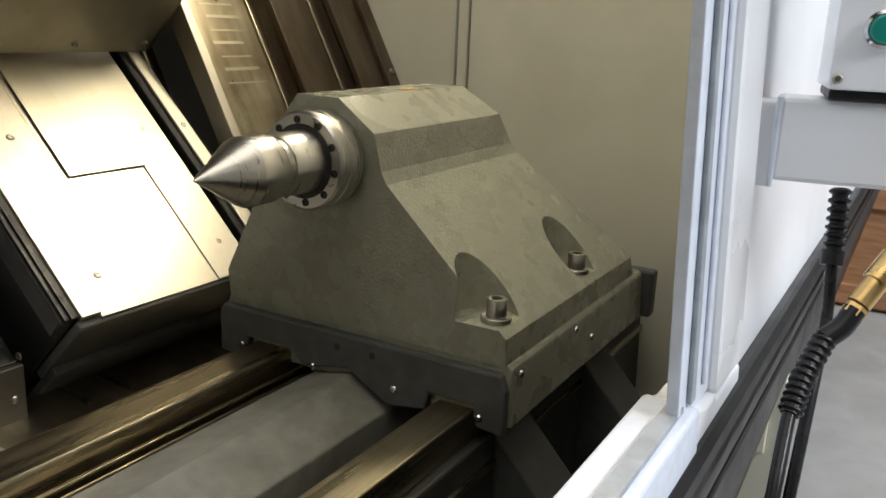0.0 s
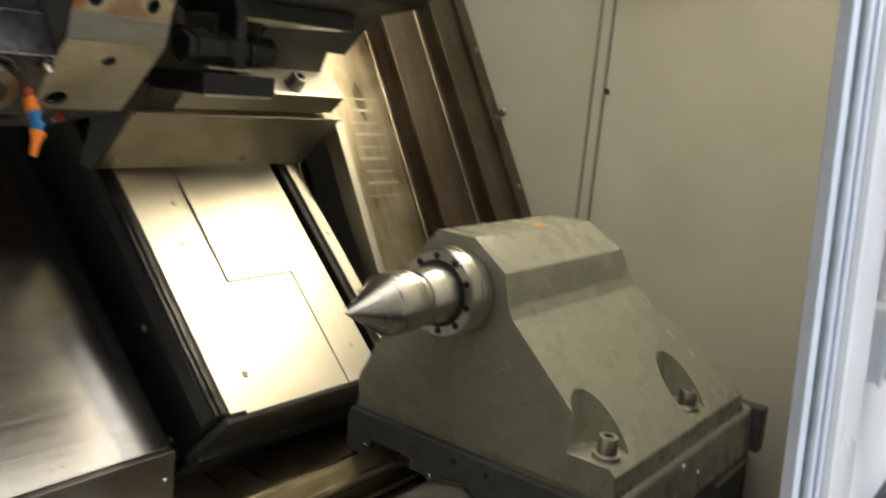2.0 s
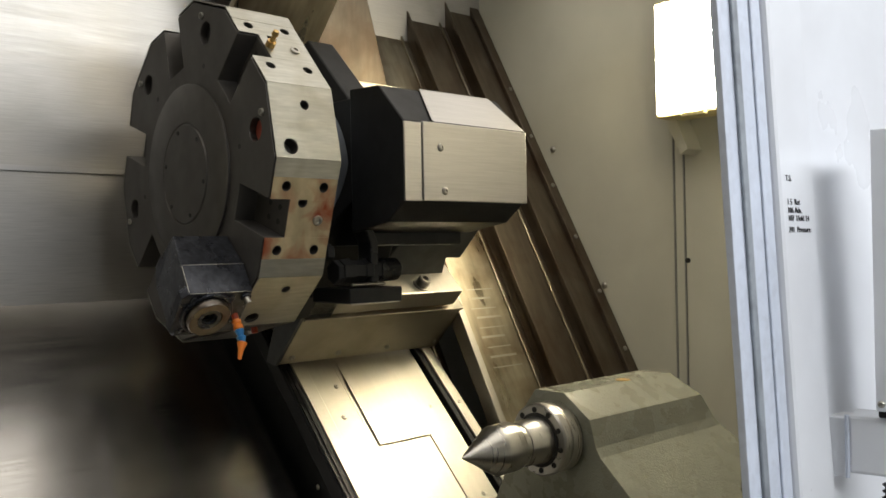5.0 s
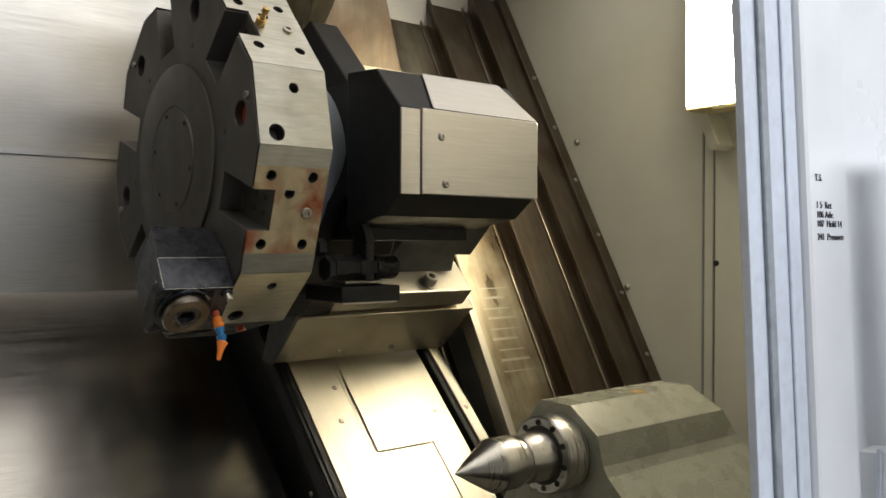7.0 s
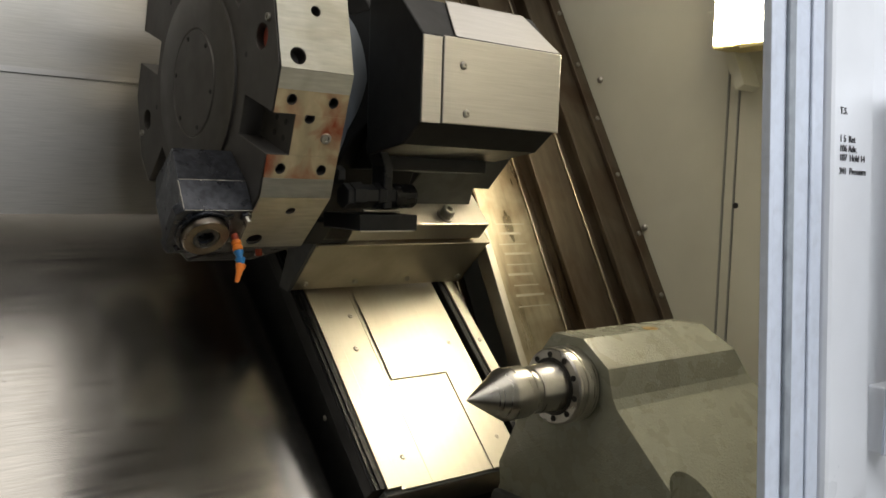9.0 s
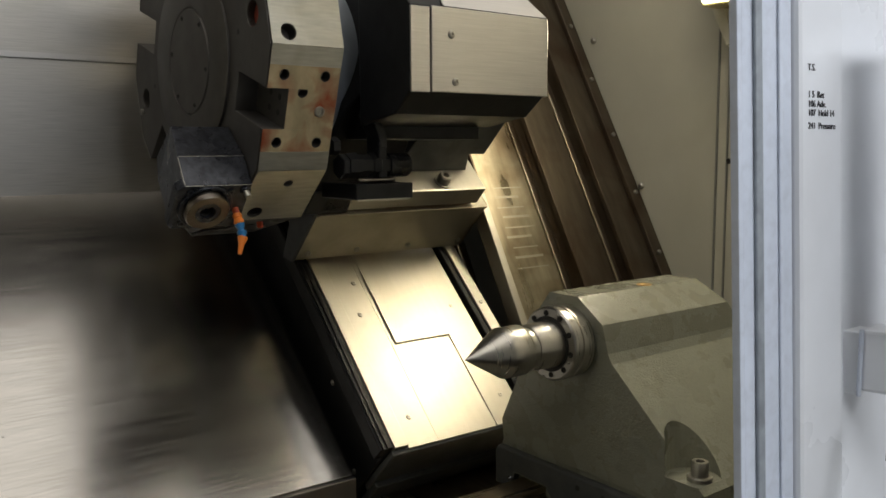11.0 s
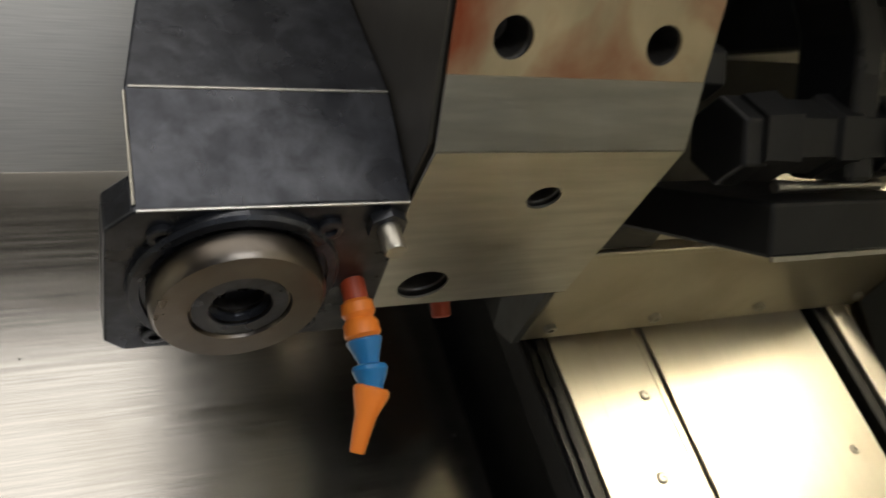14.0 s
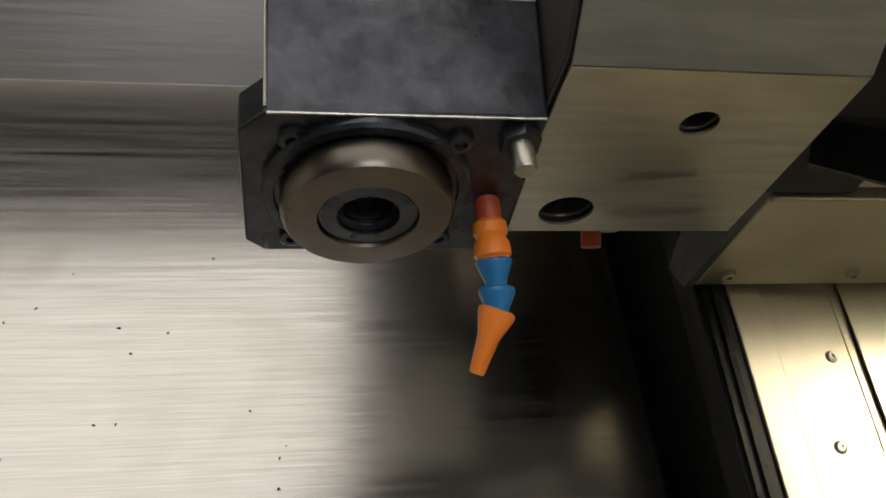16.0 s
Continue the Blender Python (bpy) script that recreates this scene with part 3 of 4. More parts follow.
for a in HOLES:
    pad(a, AP_H, XF + 0.001, XB, -HW_H, HW_H, 0.0016, M_RIM, HOLE_SET, "bright ground steel flat")
for k, a in enumerate(SLOTS):
    pm, pl = (M_RUST, "rust-stained mounting pad") if k == 0 else (M_RIM, "ground steel mounting pad")
    # k == 5 faces down: dark steel puts its shade into the colour
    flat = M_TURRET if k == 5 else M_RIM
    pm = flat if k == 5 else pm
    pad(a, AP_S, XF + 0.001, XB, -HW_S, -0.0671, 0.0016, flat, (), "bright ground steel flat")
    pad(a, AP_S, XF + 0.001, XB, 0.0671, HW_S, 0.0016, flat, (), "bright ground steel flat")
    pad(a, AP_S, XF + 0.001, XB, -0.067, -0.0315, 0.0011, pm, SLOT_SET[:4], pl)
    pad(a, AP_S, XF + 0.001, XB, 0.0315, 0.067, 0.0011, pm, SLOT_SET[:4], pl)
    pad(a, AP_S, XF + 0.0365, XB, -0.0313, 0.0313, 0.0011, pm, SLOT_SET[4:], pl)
    q = Vector((XF + 0.092, TC.y, TC.z)) + outward(a) * (AP_S + 0.001) + tangent(a) * 0.002
    part("plug", bolt_head(B(), q, outward(a), 0.0085, 0.004), M_BOLT, turret, "steel plug")
for k, a in enumerate(HOLES):
    p = tp(XF + 0.012, 0.25, a)
    part("bore_plug", lathe(B(), [(0, 0.0185), (0.003, 0.0185), (0.003, 0.012), (0.008, 0.009), (0.008, 0)], p, (1, 0, 0), 24), M_REDCAP if k in (0, 5) else M_HOLE, turret)
    part("set_screw", bolt_head(B(), tp(XF, 0.278, a - 4), (-1, 0, 0), 0.006, 0.004), M_BOLT, turret)
    part("small_hole", lathe(B(), [(0, 0.0045), (0.0005, 0.0045), (0.0005, 0.0)], tp(XF + 0.0002, 0.195, a + 3), (-1, 0, 0), 14), M_HOLE, turret)
for a in SLOTS:
    for r in (0.215, 0.245):
        for w in (-0.012, 0.012):
            t = Vector((0, -math.sin(radians(a)), math.cos(radians(a)))) * w
            part("small_hole", lathe(B(), [(0, 0.005), (0.0006, 0.005), (0.0006, 0.0)], tp(XF + 0.0362, r + 0.02, a) + t, (-1, 0, 0), 14), M_HOLE, turret)
hub = part("hub", lathe(B(), [(0, 0.160), (0.004, 0.160), (0.006, 0.157), (0.006, 0.092), (0.004, 0.0905), (0.004, 0.0885), (0.007, 0.087), (0.0075, 0.0)], (XF, TC.y, TC.z), (-1, 0, 0), 96), M_TURRET, turret, "raised round hub with a cover disc", smooth=True)
for k in range(6):
    part("screw", bolt_head(B(), tp(XF - 0.006, 0.078, 14 + 60 * k), (-1, 0, 0), 0.0042, 0.0025), M_HOLE, hub)
part("turret_neck", lathe(B(), [(0, 0.19), (0.03, 0.19), (0.035, 0.165), (0.12, 0.165)], (XB, TC.y, TC.z), (1, 0, 0), 64), M_NECK, turret, "blue-grey turret neck", smooth=True)
t = tp(XF + 0.045, TR * math.cos(radians(18.5)) + 0.002, 134 + TA)
nrm = Vector((0, math.cos(radians(134 + TA)), math.sin(radians(134 + TA))))
part("brass_nipple", lathe(B(), [(0, 0.008), (0.010, 0.008), (0.010, 0.0045), (0.02, 0.004), (0.022, 0.006), (0.03, 0.005), (0.032, 0)], t, nrm, 12), M_BRASS, turret, "small brass coolant nipple")

# ---- tool holder on the turret ----
DIR = Vector((0, math.cos(radians(222)), math.sin(radians(222))))
TAN = Vector((0, -DIR.z, DIR.y)) * -1
if TAN.z > 0:
    TAN = -TAN


def hp(x, r, w):
    return Vector((x, TC.y, TC.z)) + DIR * r + TAN * w


HX0, HX1 = -0.357, -0.2505
holder = thing("driven_tool_holder", hp(-0.31, 0.25, 0.05), "black oxide tool holder with collet nut bolted on the turret", "tool holder")
sec = [(0.3064, 0.0), (0.257, -0.0147), (0.185, -0.012), (0.165, 0.07), (0.19, 0.096), (0.290, 0.096), (0.3064, 0.086)]
blk = part("holder_block", prism(B(), sec, lambda r, w: hp(HX0 + (0.012 if r < 0.2 else 0), r, w), lambda r, w: hp(HX1, r, w)), M_HOLDER, holder, "worn black steel block", bevel=0.0013)
plate = [(HX0, -0.0005), (HX1 - 0.0005, -0.0005), (HX1 - 0.0005, 0.0895), (HX0 - 0.002, 0.0895), (HX0 - 0.010, 0.0815), (HX0 - 0.010, 0.0095)]
part("face_plate", prism(B(), plate, lambda x, w: hp(x, 0.288, w), lambda x, w: hp(x, 0.3068, w)), M_HOLDER, holder, "black steel end plate with cut corners", bevel=0.0012)
for p, q in ((hp(HX0 + 0.001, 0.3066, -0.0002), hp(HX1 - 0.001, 0.3066, -0.0002)), (hp(HX0 + 0.0003, 0.304, -0.0006), hp(HX0 + 0.0003, 0.259, -0.0142)), (hp(HX0 + 0.002, 0.2570, -0.0146), hp(HX1 - 0.001, 0.2570, -0.0146))):
    part("worn_edge", cyl(B(), p, q, 0.0007, 8), M_BOLT, holder, "bright worn edge")
NX, NW = -0.3170, 0.0425
part("flange", lathe(B(), [(0, 0.0425), (0.003, 0.0425), (0.0045, 0.0412), (0.0045, 0.0375), (0.003, 0.037), (0.003, 0.0335)], hp(NX, 0.3068, NW), DIR, 56), M_HOLDER, holder, smooth=True)
nut = part("collet_nut", lathe(B(), [(-0.002, 0.0325), (0.0015, 0.0325), (0.0015, 0.0350), (0.0105, 0.0350), (0.0135, 0.0330), (0.0135, 0.0205), (0.0115, 0.0198), (0.0115, 0.0125), (-0.012, 0.0118), (-0.012, 0)], hp(NX, 0.3094, NW), DIR, 64), M_NUT, holder, "worn steel collet nut with an open bore", smooth=True)
part("collet", lathe(B(), [(0, 0.0192), (0.0008, 0.0192), (0.0008, 0.0128), (-0.004, 0.012), (-0.004, 0.0105)], hp(NX, 0.3209, NW), DIR, 40, False), M_HOLDER, nut, "dark collet rim", smooth=True)
# Disc and sleeve carry the bore's inner shade as colour
part("bore", lathe(B(), [(0, 0.0117), (0.0006, 0.0117), (0.0006, 0)], hp(NX, 0.2989, NW), DIR, 32), M_HOLE, nut, "near-black disc standing for the shade in the bore")
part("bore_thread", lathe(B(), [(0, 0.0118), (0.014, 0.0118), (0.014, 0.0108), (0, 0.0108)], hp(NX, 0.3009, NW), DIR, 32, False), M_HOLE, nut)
for dx, w in ((-0.0300, -0.030), (0.0340, -0.030), (-0.0300, 0.034), (0.0340, 0.034)):
    part("cap_screw", bolt_head(B(), hp(NX + dx, 0.3068, NW + w), DIR, 0.0055, 0.003), M_HOLDER, holder)
hb = part("stud_nut", lathe(B(), [(0, 0.0085), (0.005, 0.0085)], hp(-0.2600, 0.3068, 0.010), DIR, 6), M_HOLDER, holder)
part("stud", lathe(B(), [(0, 0.0048), (0.013, 0.0048), (0.0145, 0.004), (0.0145, 0)], hp(-0.2600, 0.3094, 0.010), DIR, 20), M_BOLT, hb, "bright stud end", smooth=True)

# ---- segmented coolant nozzle ----
noz = thing("coolant_nozzle", (-0.283, 0.20, 1.24), "segmented orange and blue coolant nozzle on the tool holder", "coolant nozzle")
p0 = hp(-0.2665, 0.3064, 0.048) + Vector((0.0025, -0.001, -0.0120))
path = [p0, p0 + Vector((0.001, -0.007, -0.0145)), p0 + Vector((0.002, -0.011, -0.0245)), p0 + Vector((0.002, -0.015, -0.0345)), p0 + Vector((-0.007, -0.021, -0.060))]


def seg(name, a, b, prof, m, lab=""):
    d = b - a
    part(name, lathe(B(), [(s * d.length, r) for s, r in prof], a, d, 24), m, noz, lab, smooth=True)


seg("stem", path[0], path[1], [(-0.75, 0.0055), (-0.05, 0.0055)], M_STUB, "dull red threaded stem")
seg("base_elbow", path[0], path[1], [(-0.12, 0.0052), (0.0, 0.0072), (0.28, 0.0076), (0.42, 0.0062), (0.56, 0.0078), (0.88, 0.0082), (1.0, 0.0064)], M_ORANGE, "orange ball elbow")
seg("segment", path[1], path[2], [(-0.1, 0.0062), (0.0, 0.0078), (0.12, 0.0078), (0.85, 0.0048), (1.0, 0.0046)], M_BLUE, "blue segment")
seg("segment", path[2], path[3], [(-0.02, 0.0046), (0.06, 0.0072), (0.22, 0.0079), (0.4, 0.0074), (0.95, 0.0050), (1.05, 0.0050)], M_BLUE, "blue segment")
seg("tip", path[3], path[4], [(-0.04, 0.0064), (0.0, 0.0080), (0.08, 0.0080), (0.42, 0.0048), (0.96, 0.0034), (1.0, 0.0030), (1.0, 0.0018), (0.9, 0.0016), (0.9, 0)], M_ORANGE, "orange tapered tip")
noz2 = thing("coolant_stub", tp(-0.235, 0.29, 222), "short orange coolant stub under the turret rim", "coolant nozzle")
p = Vector((-0.189, TC.y, TC.z)) + outward(224 + TA) * 0.275 + tangent(224 + TA) * 0.090
part("stub", lathe(B(), [(0, 0.0055), (0.018, 0.0055), (0.019, 0.004), (0.019, 0)], p, (0, -0.3, -1), 18), M_STUB, noz2, "dull red-orange stub", smooth=True)

# ---- tailstock ----
ts = thing("tailstock", (0.45, 0, 0.78), "grey painted cast tailstock with a live centre, standing on the ways", "tailstock")
SEC = [(-0.025, 1.179), (0.042, 1.179), (0.085, 1.13), (0.095, 1.085), (0.20, 0.905), (0.20, 0.862), (-0.265, 0.858), (-0.265, 0.898), (-0.094, 1.074), (-0.086, 1.090), (-0.078, 1.138)]


def tf(y, z):
    return (0.225 + (1.18 - z) / 0.28 * 0.03, y, z)


def tb(y, z):
    return (0.55 + (1.18 - z) / 0.28 * 0.19, y, z)


cuts = []
cb = B()
for x in (0.285, 0.560):
    lathe(cb, [(0, 0.044), (0.2, 0.048)], (x, -0.222, 0.908), (0, 0, 1), 28)
cuts.append(cb)
cast = part("casting", prism(B(), SEC, tf, tb), M_CAST, ts, "grey painted casting with two bolt pockets", bevel=0.007, cutters=cuts)
for x in (0.285, 0.560):
    w = part("clamp_washer", lathe(B(), [(0, 0.020), (0.006, 0.020), (0.007, 0.019), (0.007, 0)], (x, -0.235, 0.9085), (0, 0, 1), 28), M_BOLT, ts, "steel washer")
    part("clamp_bolt", lathe(B(), [(0, 0.0135), (0.024, 0.0135), (0.0255, 0.0125), (0.0255, 0.0075), (0.012, 0.007), (0.012, 0)], (x, -0.235, 0.914), (0, 0, 1), 24), M_BOLT, w, "socket head clamping bolt", smooth=True)
part("oil_cup", lathe(B(), [(0, 0.014), (0.0015, 0.014), (0.0015, 0.009), (0.0005, 0.008), (0.0005, 0)], (0.414, -0.012, 1.179), (0, 0, 1), 20), M_BRASS, ts)
base = part("base", prism(B(), [(-0.277, 0.776), (-0.272, 0.856), (-0.265, 0.862), (0.202, 0.868), (0.21, 0.85), (0.21, 0.78)], lambda y, z: (0.262, y, z), lambda y, z: (0.80, y, z)), M_CAST, ts, "grey painted tailstock base", bevel=0.004)
wip = [(-0.272, 0.768), (-0.272, 0.830), (-0.262, 0.852), (0.205, 0.852), (0.212, 0.84), (0.212, 0.775), (0.165, 0.775), (0.155, 0.808), (0.075, 0.808), (0.055, 0.788), (-0.028, 0.802), (-0.095, 0.765), (-0.155, 0.775), (-0.160, 0.80), (-0.228, 0.80), (-0.232, 0.772)]
wp = part("wiper_plate", prism(B(), wip, lambda y, z: (0.247, y, z), lambda y, z: (0.264, y, z)), M_DARKPAINT, ts, "dark wiper plate notched round the ways", bevel=0.004)
for y, z in ((-0.237, 0.787), (-0.107, 0.793), (0.033, 0.792), (0.167, 0.795)):
    part("screw", pan_head(B(), (0.247, y, z), (-1, 0, 0), 0.006, 0.004), M_CHROME, wp)
for y in (-0.07, -0.01):
    part("hole", lathe(B(), [(0, 0.005), (0.0005, 0.005), (0.0005, 0)], (0.2468, y, 0.832), (-1, 0, 0), 14), M_HOLE, wp)
part("wiper_plate", box(B(), 0.80, 0.83, -0.292, 0.2, 0.775, 0.86), M_DARKPAINT, ts, bevel=0.004)
for x, z in ((0.285, 0.845), (0.475, 0.848), (0.545, 0.815)):
    part("side_screw", pan_head(B(), (x, -0.2755, z), (0, -1, 0), 0.006, 0.003), M_CHROME, ts)
collar = part("collar", lathe(B(), [(0, 0.046), (0, 0.060), (0.003, 0.063), (0.016, 0.063), (0.017, 0.060), (0.021, 0.060), (0.022, 0.063), (0.045, 0.063)], (0.183, 0, 1.1), (1, 0, 0), 72), M_STEEL, ts, "ground steel collar ring with cap screws", smooth=True)
for k in range(10):
    a = 2 * math.pi * (k + 0.3) / 10
    part("cap_screw", bolt_head(B(), (0.183, 0.0525 * math.cos(a), 1.1 + 0.0525 * math.sin(a)), (-1, 0, 0), 0.0048, 0.002), M_HOLE, collar)
part("ring_gap", lathe(B(), [(0, 0.0475), (0.0006, 0.0475), (0.0006, 0.040)], (0.1824, 0, 1.1), (-1, 0, 0), 48), M_HOLE, ts)
part("quill", lathe(B(), [(0, 0.0365), (0.004, 0.0385), (0.05, 0.0405), (0.07, 0.0415)], (0.132, 0, 1.1), (1, 0, 0), 64), M_STEEL, ts, "smooth ground quill", smooth=True)
part("live_centre", lathe(B(), [(0, 0), (0.002, 0.0012), (0.072, 0.0405), (0.074, 0.0415), (0.112, 0.0415), (0.117, 0.0395), (0.119, 0.0345), (0.135, 0.0345)], (0, 0, 1.1), (1, 0, 0), 72), M_STEEL, ts, "pointed steel live centre with turning marks", smooth=True)

# ---- stepped telescopic covers beside the end wall ----
NR = Vector((0, -0.883, 0.47))
UR = Vector((0, 0.47, 0.883))


def rp(x, s, c):
    """Place on the steep cover: s along it from its foot, c out of it."""
    return Vector((x, 0, 0)) + NR * c + UR * s


tele = thing("telescopic_cover", (0.7, 0.35, 0.9), "stepped oily steel telescopic cover rising to the end wall", "machine cover")
S0, S1 = 0.85, 2.62
# The two brown panels carry the lamp housing's shadow in their colour
for x0, x1, c, lab in ((0.81, 0.952, 0.210, "brown oil-stained cover panel with shade put into its colour"), (0.66, 0.815, 0.185, "brown oil-stained cover panel with shade put into its colour"), (0.47, 0.665, 0.155, "bright rubbed steel panel"), (0.30, 0.48, 0.04, "dark steel panel")):
    pn = part("cover_panel", box(B(), x0, x1, S0, S1, c - 0.006, c, rp), M_BROWN if x0 > 0.5 else M_COVER, tele, lab, bevel=0.001)
    part("panel_edge", box(B(), x0, x0 + 0.006, S0, S1, c - 0.03, c + 0.012, rp), M_BROWN, pn, bevel=0.001)
    part("panel_bead", box(B(), x1 - 0.03, x1 - 0.022, S0, S1, c, c + 0.006, rp), M_COVER, pn, bevel=0.002)
for k in range(9):
    part("scuff", box(B(), 0.512 + 0.004 * (k % 3), 0.612 - 0.007 * (k % 4), 1.22 + 0.026 * k, 1.223 + 0.026 * k + 0.003 * (k % 2), 0.1551, 0.1556, rp), M_APRON, tele, "rubbed bright line")
part("frame_strip", box(B(), 0.915, 0.953, S0, S1, 0.210, 0.223, rp), M_BROWN, tele, "rusty edge angle against the wall", bevel=0.002)
for k in range(6):
    part("screw", bolt_head(B(), rp(0.934, 1.2 + 0.17 * k, 0.223), NR, 0.006, 0.005), M_BOLT, tele)
part("post", box(B(), 0.455, 0.475, 0.72, 1.45, 0.13, 0.17, rp), M_PLATE, tele, "bright upright strip beside the slide", bevel=0.002)

# ---- front of the enclosure: jamb, panel, sill ----


def fp(x, z, out):
    """Place on the front sheet, which leans back a little; out: towards the operator."""
    return Vector((x, -0.545 + 0.05 * (z - 1.35) - out, z - 0.025))


front = thing("front_panel", (0.5, -0.55, 1.0), "white enamelled front panel with a worn door jamb", "machine panel", kind="structure")
f3 = lambda x, z, o: fp(x, z, o)
jamb = part("jamb", box(B(), -0.102, -0.012, 1.035, 2.3, -0.004, 0.003, f3), M_EDGE, front, "worn bluish white door jamb", bevel=0.003)
part("jamb_lip", box(B(), -0.109, -0.102, 1.05, 2.3, -0.004, 0.005, f3), M_EDGE, jamb, "thin inner lip", bevel=0.001)
part("seal", box(B(), -0.082, -0.070, 1.05, 2.3, 0.003, 0.007, f3), M_RUBBER, jamb, "grey door seal", bevel=0.0015)
part("seal", box(B(), -0.040, -0.034, 1.05, 2.3, 0.003, 0.006, f3), M_EDGE, jamb, bevel=0.0015)
part("corner_strip", box(B(), -0.011, 0.076, 1.03, 2.3, -0.03, 0.010, f3), M_WHITE, front, "bright white folded strip", bevel=0.006)
part("panel_sheet", box(B(), 0.0765, 1.6, 0.965, 2.3, -0.03, 0.0, f3), M_WHITE, front, "white enamelled sheet", bevel=0.004)
bm = B()
box(bm, -2.3, -0.075, 0.985, 1.048, -0.03, 0.012, f3)
gusset = [(-0.0745, 1.0475), (-0.0745, 0.985), (-0.045, 0.978), (-0.012, 0.968), (0.076, 0.965), (0.076, 1.0295), (-0.0115, 1.0295), (-0.0115, 1.0345), (-0.04, 1.0345), (-0.06, 1.040)]
part("frame_corner", prism(B(), gusset, lambda x, z: fp(x, z, -0.03), lambda x, z: fp(x, z, 0.0095)), M_WHITE, front, "white rounded corner of the door frame", bevel=0.005)
sill = part("sill", bm, M_EDGE, front, "worn white sill under the door opening", bevel=0.003)
part("sill_seal", box(B(), -2.3, -0.09, 1.048, 1.052, -0.008, 0.004, f3), M_RUBBER, sill)
base_o = thing("machine_base", (0.5, -0.4, 0), "black painted base of the lathe standing on the floor", "machine base")
part("base_sheet", prism(B(), [(-0.585, 0.99), (-0.560, 0.99), (-0.36, 0.0), (-0.385, 0.0)], lambda y, z: (-2.3, y, z), lambda y, z: (3.6, y, z)), M_BLACK, base_o, "black painted leaning sheet", bevel=0.01)
part("base_fold", box(B(), -2.3, 3.6, -0.590, -0.5855, 0.925, 0.962), M_BLACK, base_o, "folded black upper edge", bevel=0.002)
crate = thing("wooden_crate", (4.4, -0.4, 0), "brown wooden crate standing on the floor", "crate")
part("crate_body", box(B(), 3.8, 5.0, -1.2, 0.2, 0, 1.1), M_WOOD, crate, bevel=0.01)
for z in (0.02, 0.5, 0.98):
    part("batten", box(B(), 3.77, 3.8, -1.2, 0.2, z, z + 0.1), M_WOOD, crate, bevel=0.005)

# handwriting on the panel


def text(body, x, z, size):
    cu = bpy.data.curves.new("writing", "FONT")
    cu.body, cu.size, cu.extrude = body, size, 0.0003
    tmp = new("tmp_text", cu)
    dg = bpy.context.evaluated_depsgraph_get()
    me = bpy.data.meshes.new_from_object(tmp.evaluated_get(dg))
    bpy.data.objects.remove(tmp)
    m = Matrix.Translation(fp(x, z, 0.0106)) @ Matrix.Rotation(radians(90 - 2.9), 4, "X")
    me.transform(m)
    me.materials.append(M_INK)
    o = new("writing", me)
    return o


note = thing("handwritten_note", fp(0.03, 1.5, 0.0106), "black marker handwriting on the white panel", "writing")
for body, z in (("T.S.", 1.530), ("1 5  Ret", 1.503), ("106 Adv.", 1.4935), ("107  Hold 14", 1.4845), ("241  Pressure", 1.4715)):
    o = text(body, 0.004, z, 0.0095)
    o.parent = note
    o.matrix_parent_inverse = note.matrix_basis.inverted()

# ---- control pendant on its arm ----
AR = Vector((0.2, -0.98, 0)).normalized()
AN = Vector((AR.y, -AR.x, 0))


def ap(a, n, z):
    """Beside the bracket: a along its face, n towards the operator, z up."""
    return Vector((0.088, -0.584, 0)) + AR * a + AN * n + Vector((0, 0, z - 0.037))


arm = thing("wall_bracket", (0.12, -0.6, 1.2), "white enamelled swing bracket hinged to the front panel", "bracket")
part("bracket_body", box(B(), -0.012, 0.24, -0.06, -0.01, 1.199, 1.268, ap), M_WHITE, arm, bevel=0.004)
part("hinge_plate", box(B(), -0.042, -0.0125, -0.05, -0.013, 1.193, 1.264, ap), M_WHITE, arm, bevel=0.002)
part("hinge_pin", cyl(B(), ap(-0.0125, -0.009, 1.194), ap(-0.0125, -0.009, 1.268), 0.0025), M_EDGE, arm)
pend = thing("control_pendant", ap(0.1, 0.0, 1.2765), "white control box with a green push button", "control box")
part("box", box(B(), 0.0203, 0.30, -0.10, 0.0, 1.2765, 1.60, ap), M_WHITE, pend, "white enamelled box", bevel=0.0015)
part("swivel", box(B(), 0.022, 0.2, -0.08, -0.004, 1.2685, 1.2762, ap), M_BLACK, pend, "black gasket under the box", bevel=0.002)
part("screw", pan_head(B(), ap(0.0262, 0.0, 1.2852), AN, 0.0042, 0.003), M_BOLT, pend)
btn = part("button_ring", lathe(B(), [(0, 0.0148), (0.004, 0.0145), (0.005, 0.012), (0.003, 0.0115), (0.003, 0)], ap(0.0534, 0.0, 1.3237), AN, 36), M_CHROME, pend, "chrome ring", smooth=True)
part("button", lathe(B(), [(0, 0.0110), (0.006, 0.0110), (0.008, 0.0095), (0.008, 0)], ap(0.0534, 0.002, 1.3237), AN, 32), M_GREEN, btn, "green push button", smooth=True)
part("mark", box(B(), 0.0525, 0.0545, 0.0, 0.0004, 1.344, 1.349, ap), M_INK, pend)

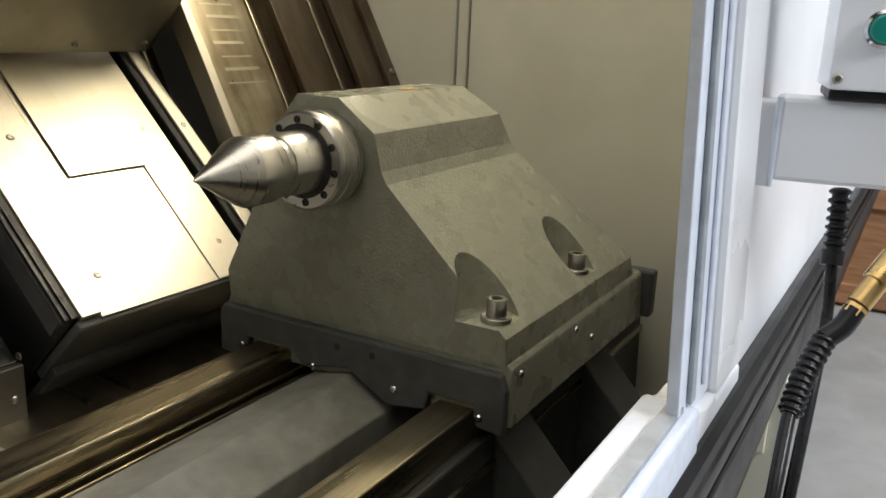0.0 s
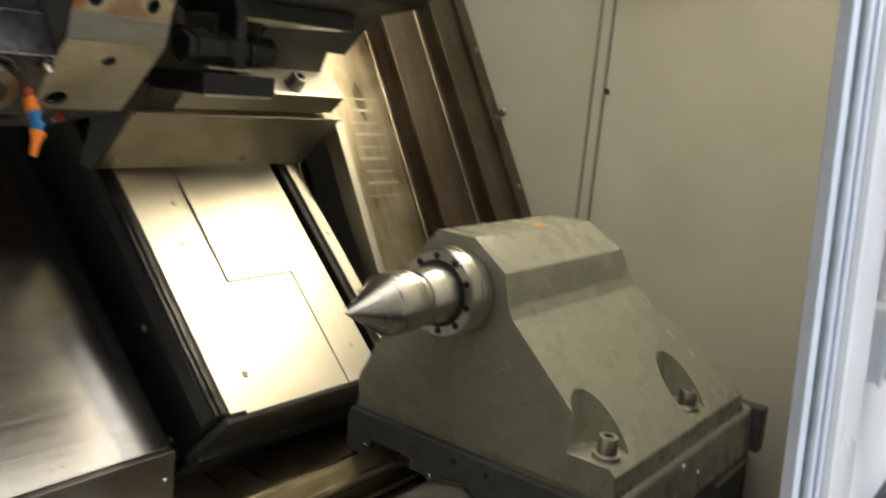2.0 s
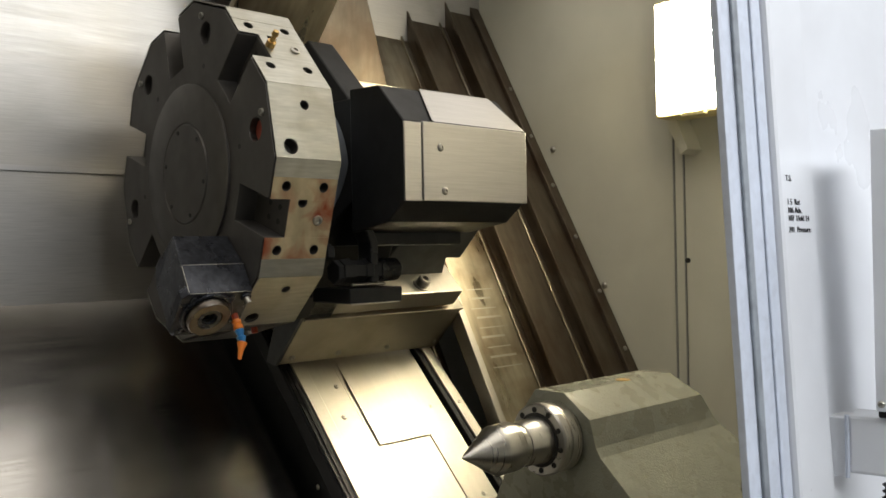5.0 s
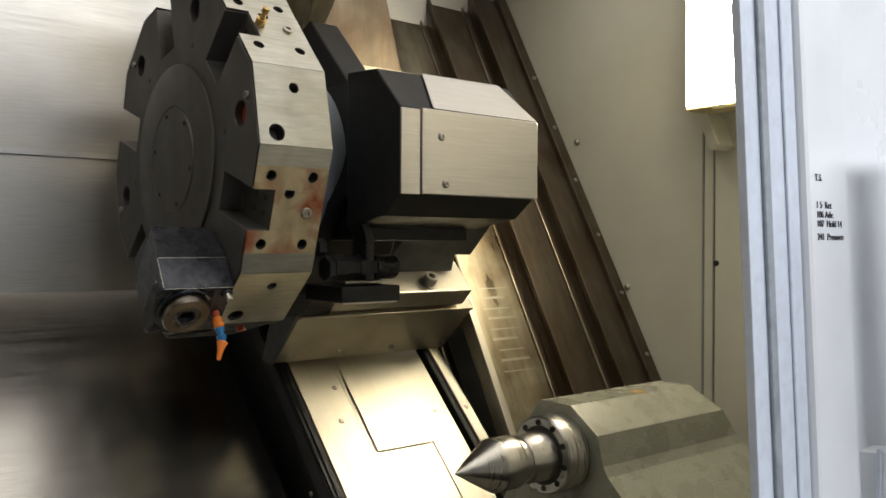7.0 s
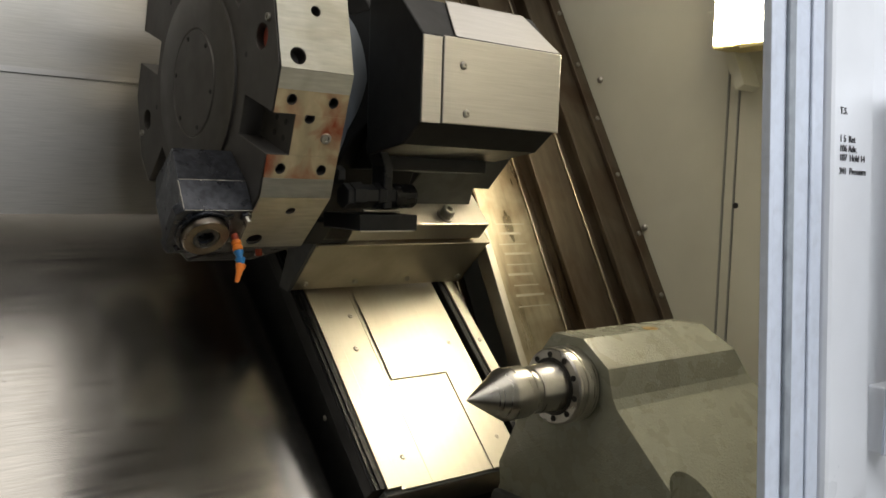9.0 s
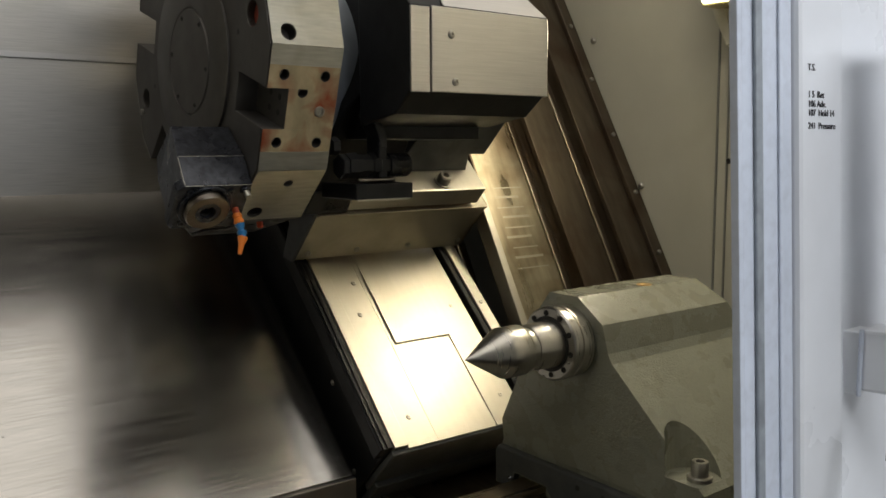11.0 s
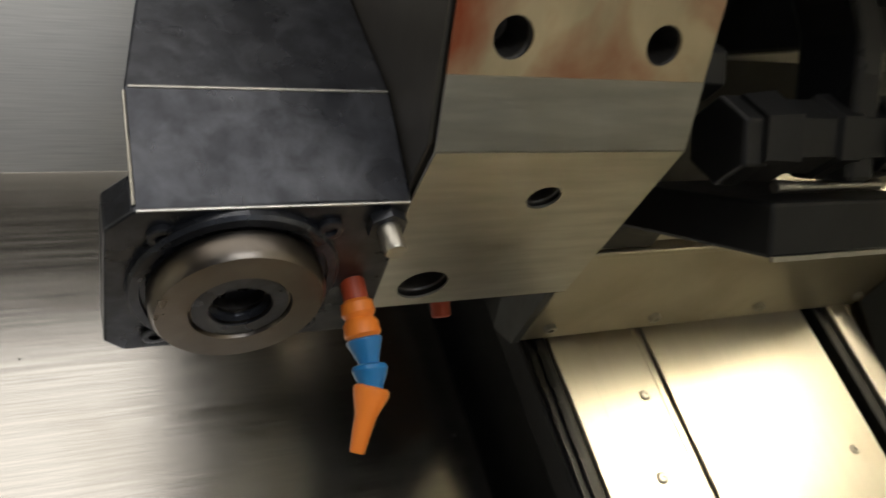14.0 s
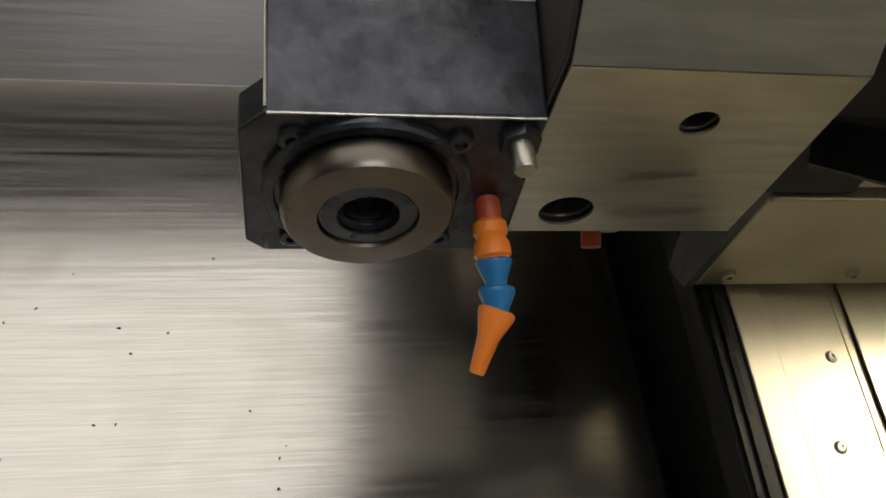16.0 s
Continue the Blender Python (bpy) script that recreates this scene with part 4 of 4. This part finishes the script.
# ---- cables and air coupling in front of the panel ----
ca = thing("pendant_cable", (0.0230, -0.6340, 0.9630), "black cable with a spiral strain relief hanging from the arm", "cable")
bm = B()
tube(bm, [(0.0704, -0.6269, 1.1663), (0.0622, -0.6289, 1.1394), (0.0543, -0.6301, 1.1148)], 0.0058, 14, 16, 0.45)
part("strain_relief", bm, M_CABLE, ca, "ribbed black spiral sleeve")
part("gland", cyl(B(), (0.0560, -0.6300, 1.1200), (0.0525, -0.6305, 1.1090), 0.0085), M_CABLE, ca)
bm = B()
tube(bm, [(0.0704, -0.6269, 1.1663), (0.0543, -0.6301, 1.1148), (0.0411, -0.6341, 1.0701), (-0.0024, -0.6353, 1.0128), (-0.0523, -0.6355, 0.9389), (-0.1070, -0.6340, 0.8130), (-0.1270, -0.6140, 0.5630)], 0.0046)
part("cable", bm, M_CABLE, ca, smooth=True)
air = thing("air_hose", (0.0030, -0.6440, 0.9630), "black air hose with a brass quick coupling", "hose")
bm = B()
lathe(bm, [(0, 0.0085), (0.020, 0.0085), (0.021, 0.0105), (0.044, 0.0105), (0.045, 0.0075), (0.06, 0.0075)], (0.0132, -0.6557, 1.0928), (0.0282, -0.0226, 0.0426), 24)
part("coupling", bm, M_BRASS, air, "knurled brass coupling", smooth=True)
part("coupling_nut", lathe(B(), [(0, 0.0085), (0.008, 0.0085)], (0.0085, -0.6520, 1.0852), (0.0282, -0.0226, 0.0426), 6), M_BRASS, air)
bm = B()
tube(bm, [(0.0110, -0.6540, 1.0890), (0.0030, -0.6480, 1.0770), (-0.0055, -0.6386, 1.0679)], 0.0082, 14, 8)
part("hose_cuff", bm, M_CABLE, air, smooth=True)
bm = B()
tube(bm, [(-0.0055, -0.6386, 1.0679), (-0.0301, -0.6308, 1.0452), (-0.0516, -0.6276, 1.0237)], 0.0066, 14, 22, 0.35)
part("bend_relief", bm, M_CABLE, air, "ribbed black sleeve")
bm = B()
tube(bm, [(-0.0055, -0.6386, 1.0679), (-0.0301, -0.6308, 1.0452), (-0.0516, -0.6276, 1.0237), (-0.1074, -0.6298, 0.9640), (-0.1670, -0.6240, 0.8130), (-0.1770, -0.6140, 0.5630)], 0.005)
part("hose", bm, M_CABLE, air, smooth=True)

# ---- metal chips lying on the way cover and by the rear way ----
rng = random.Random(5)
bm = B()
for k in range(150):
    x, u = rng.uniform(-0.9, -0.03), 0.01 + 0.55 * rng.random() ** 2
    s, t = rng.uniform(0.0006, 0.0020), rng.uniform(0, 6.28)
    pts = [wc(x + s * 1.6 * math.cos(t), u + s * math.sin(t), 0.0003), wc(x + s * math.cos(t + 2.1), u + s * 1.3 * math.sin(t + 2.1), 0.0003), wc(x + s * math.cos(t + 4.0), u + s * math.sin(t + 4.0), 0.0003), wc(x, u, 0.0003 + s * 0.6)]
    v = [bm.verts.new(p) for p in pts]
    for f in ((0, 1, 3), (1, 2, 3), (2, 0, 3), (0, 2, 1)):
        bm.faces.new([v[i] for i in f])
single("metal_chips", bm, M_HOLE, "dark metal chips scattered on the way cover", "chips", "stuff")
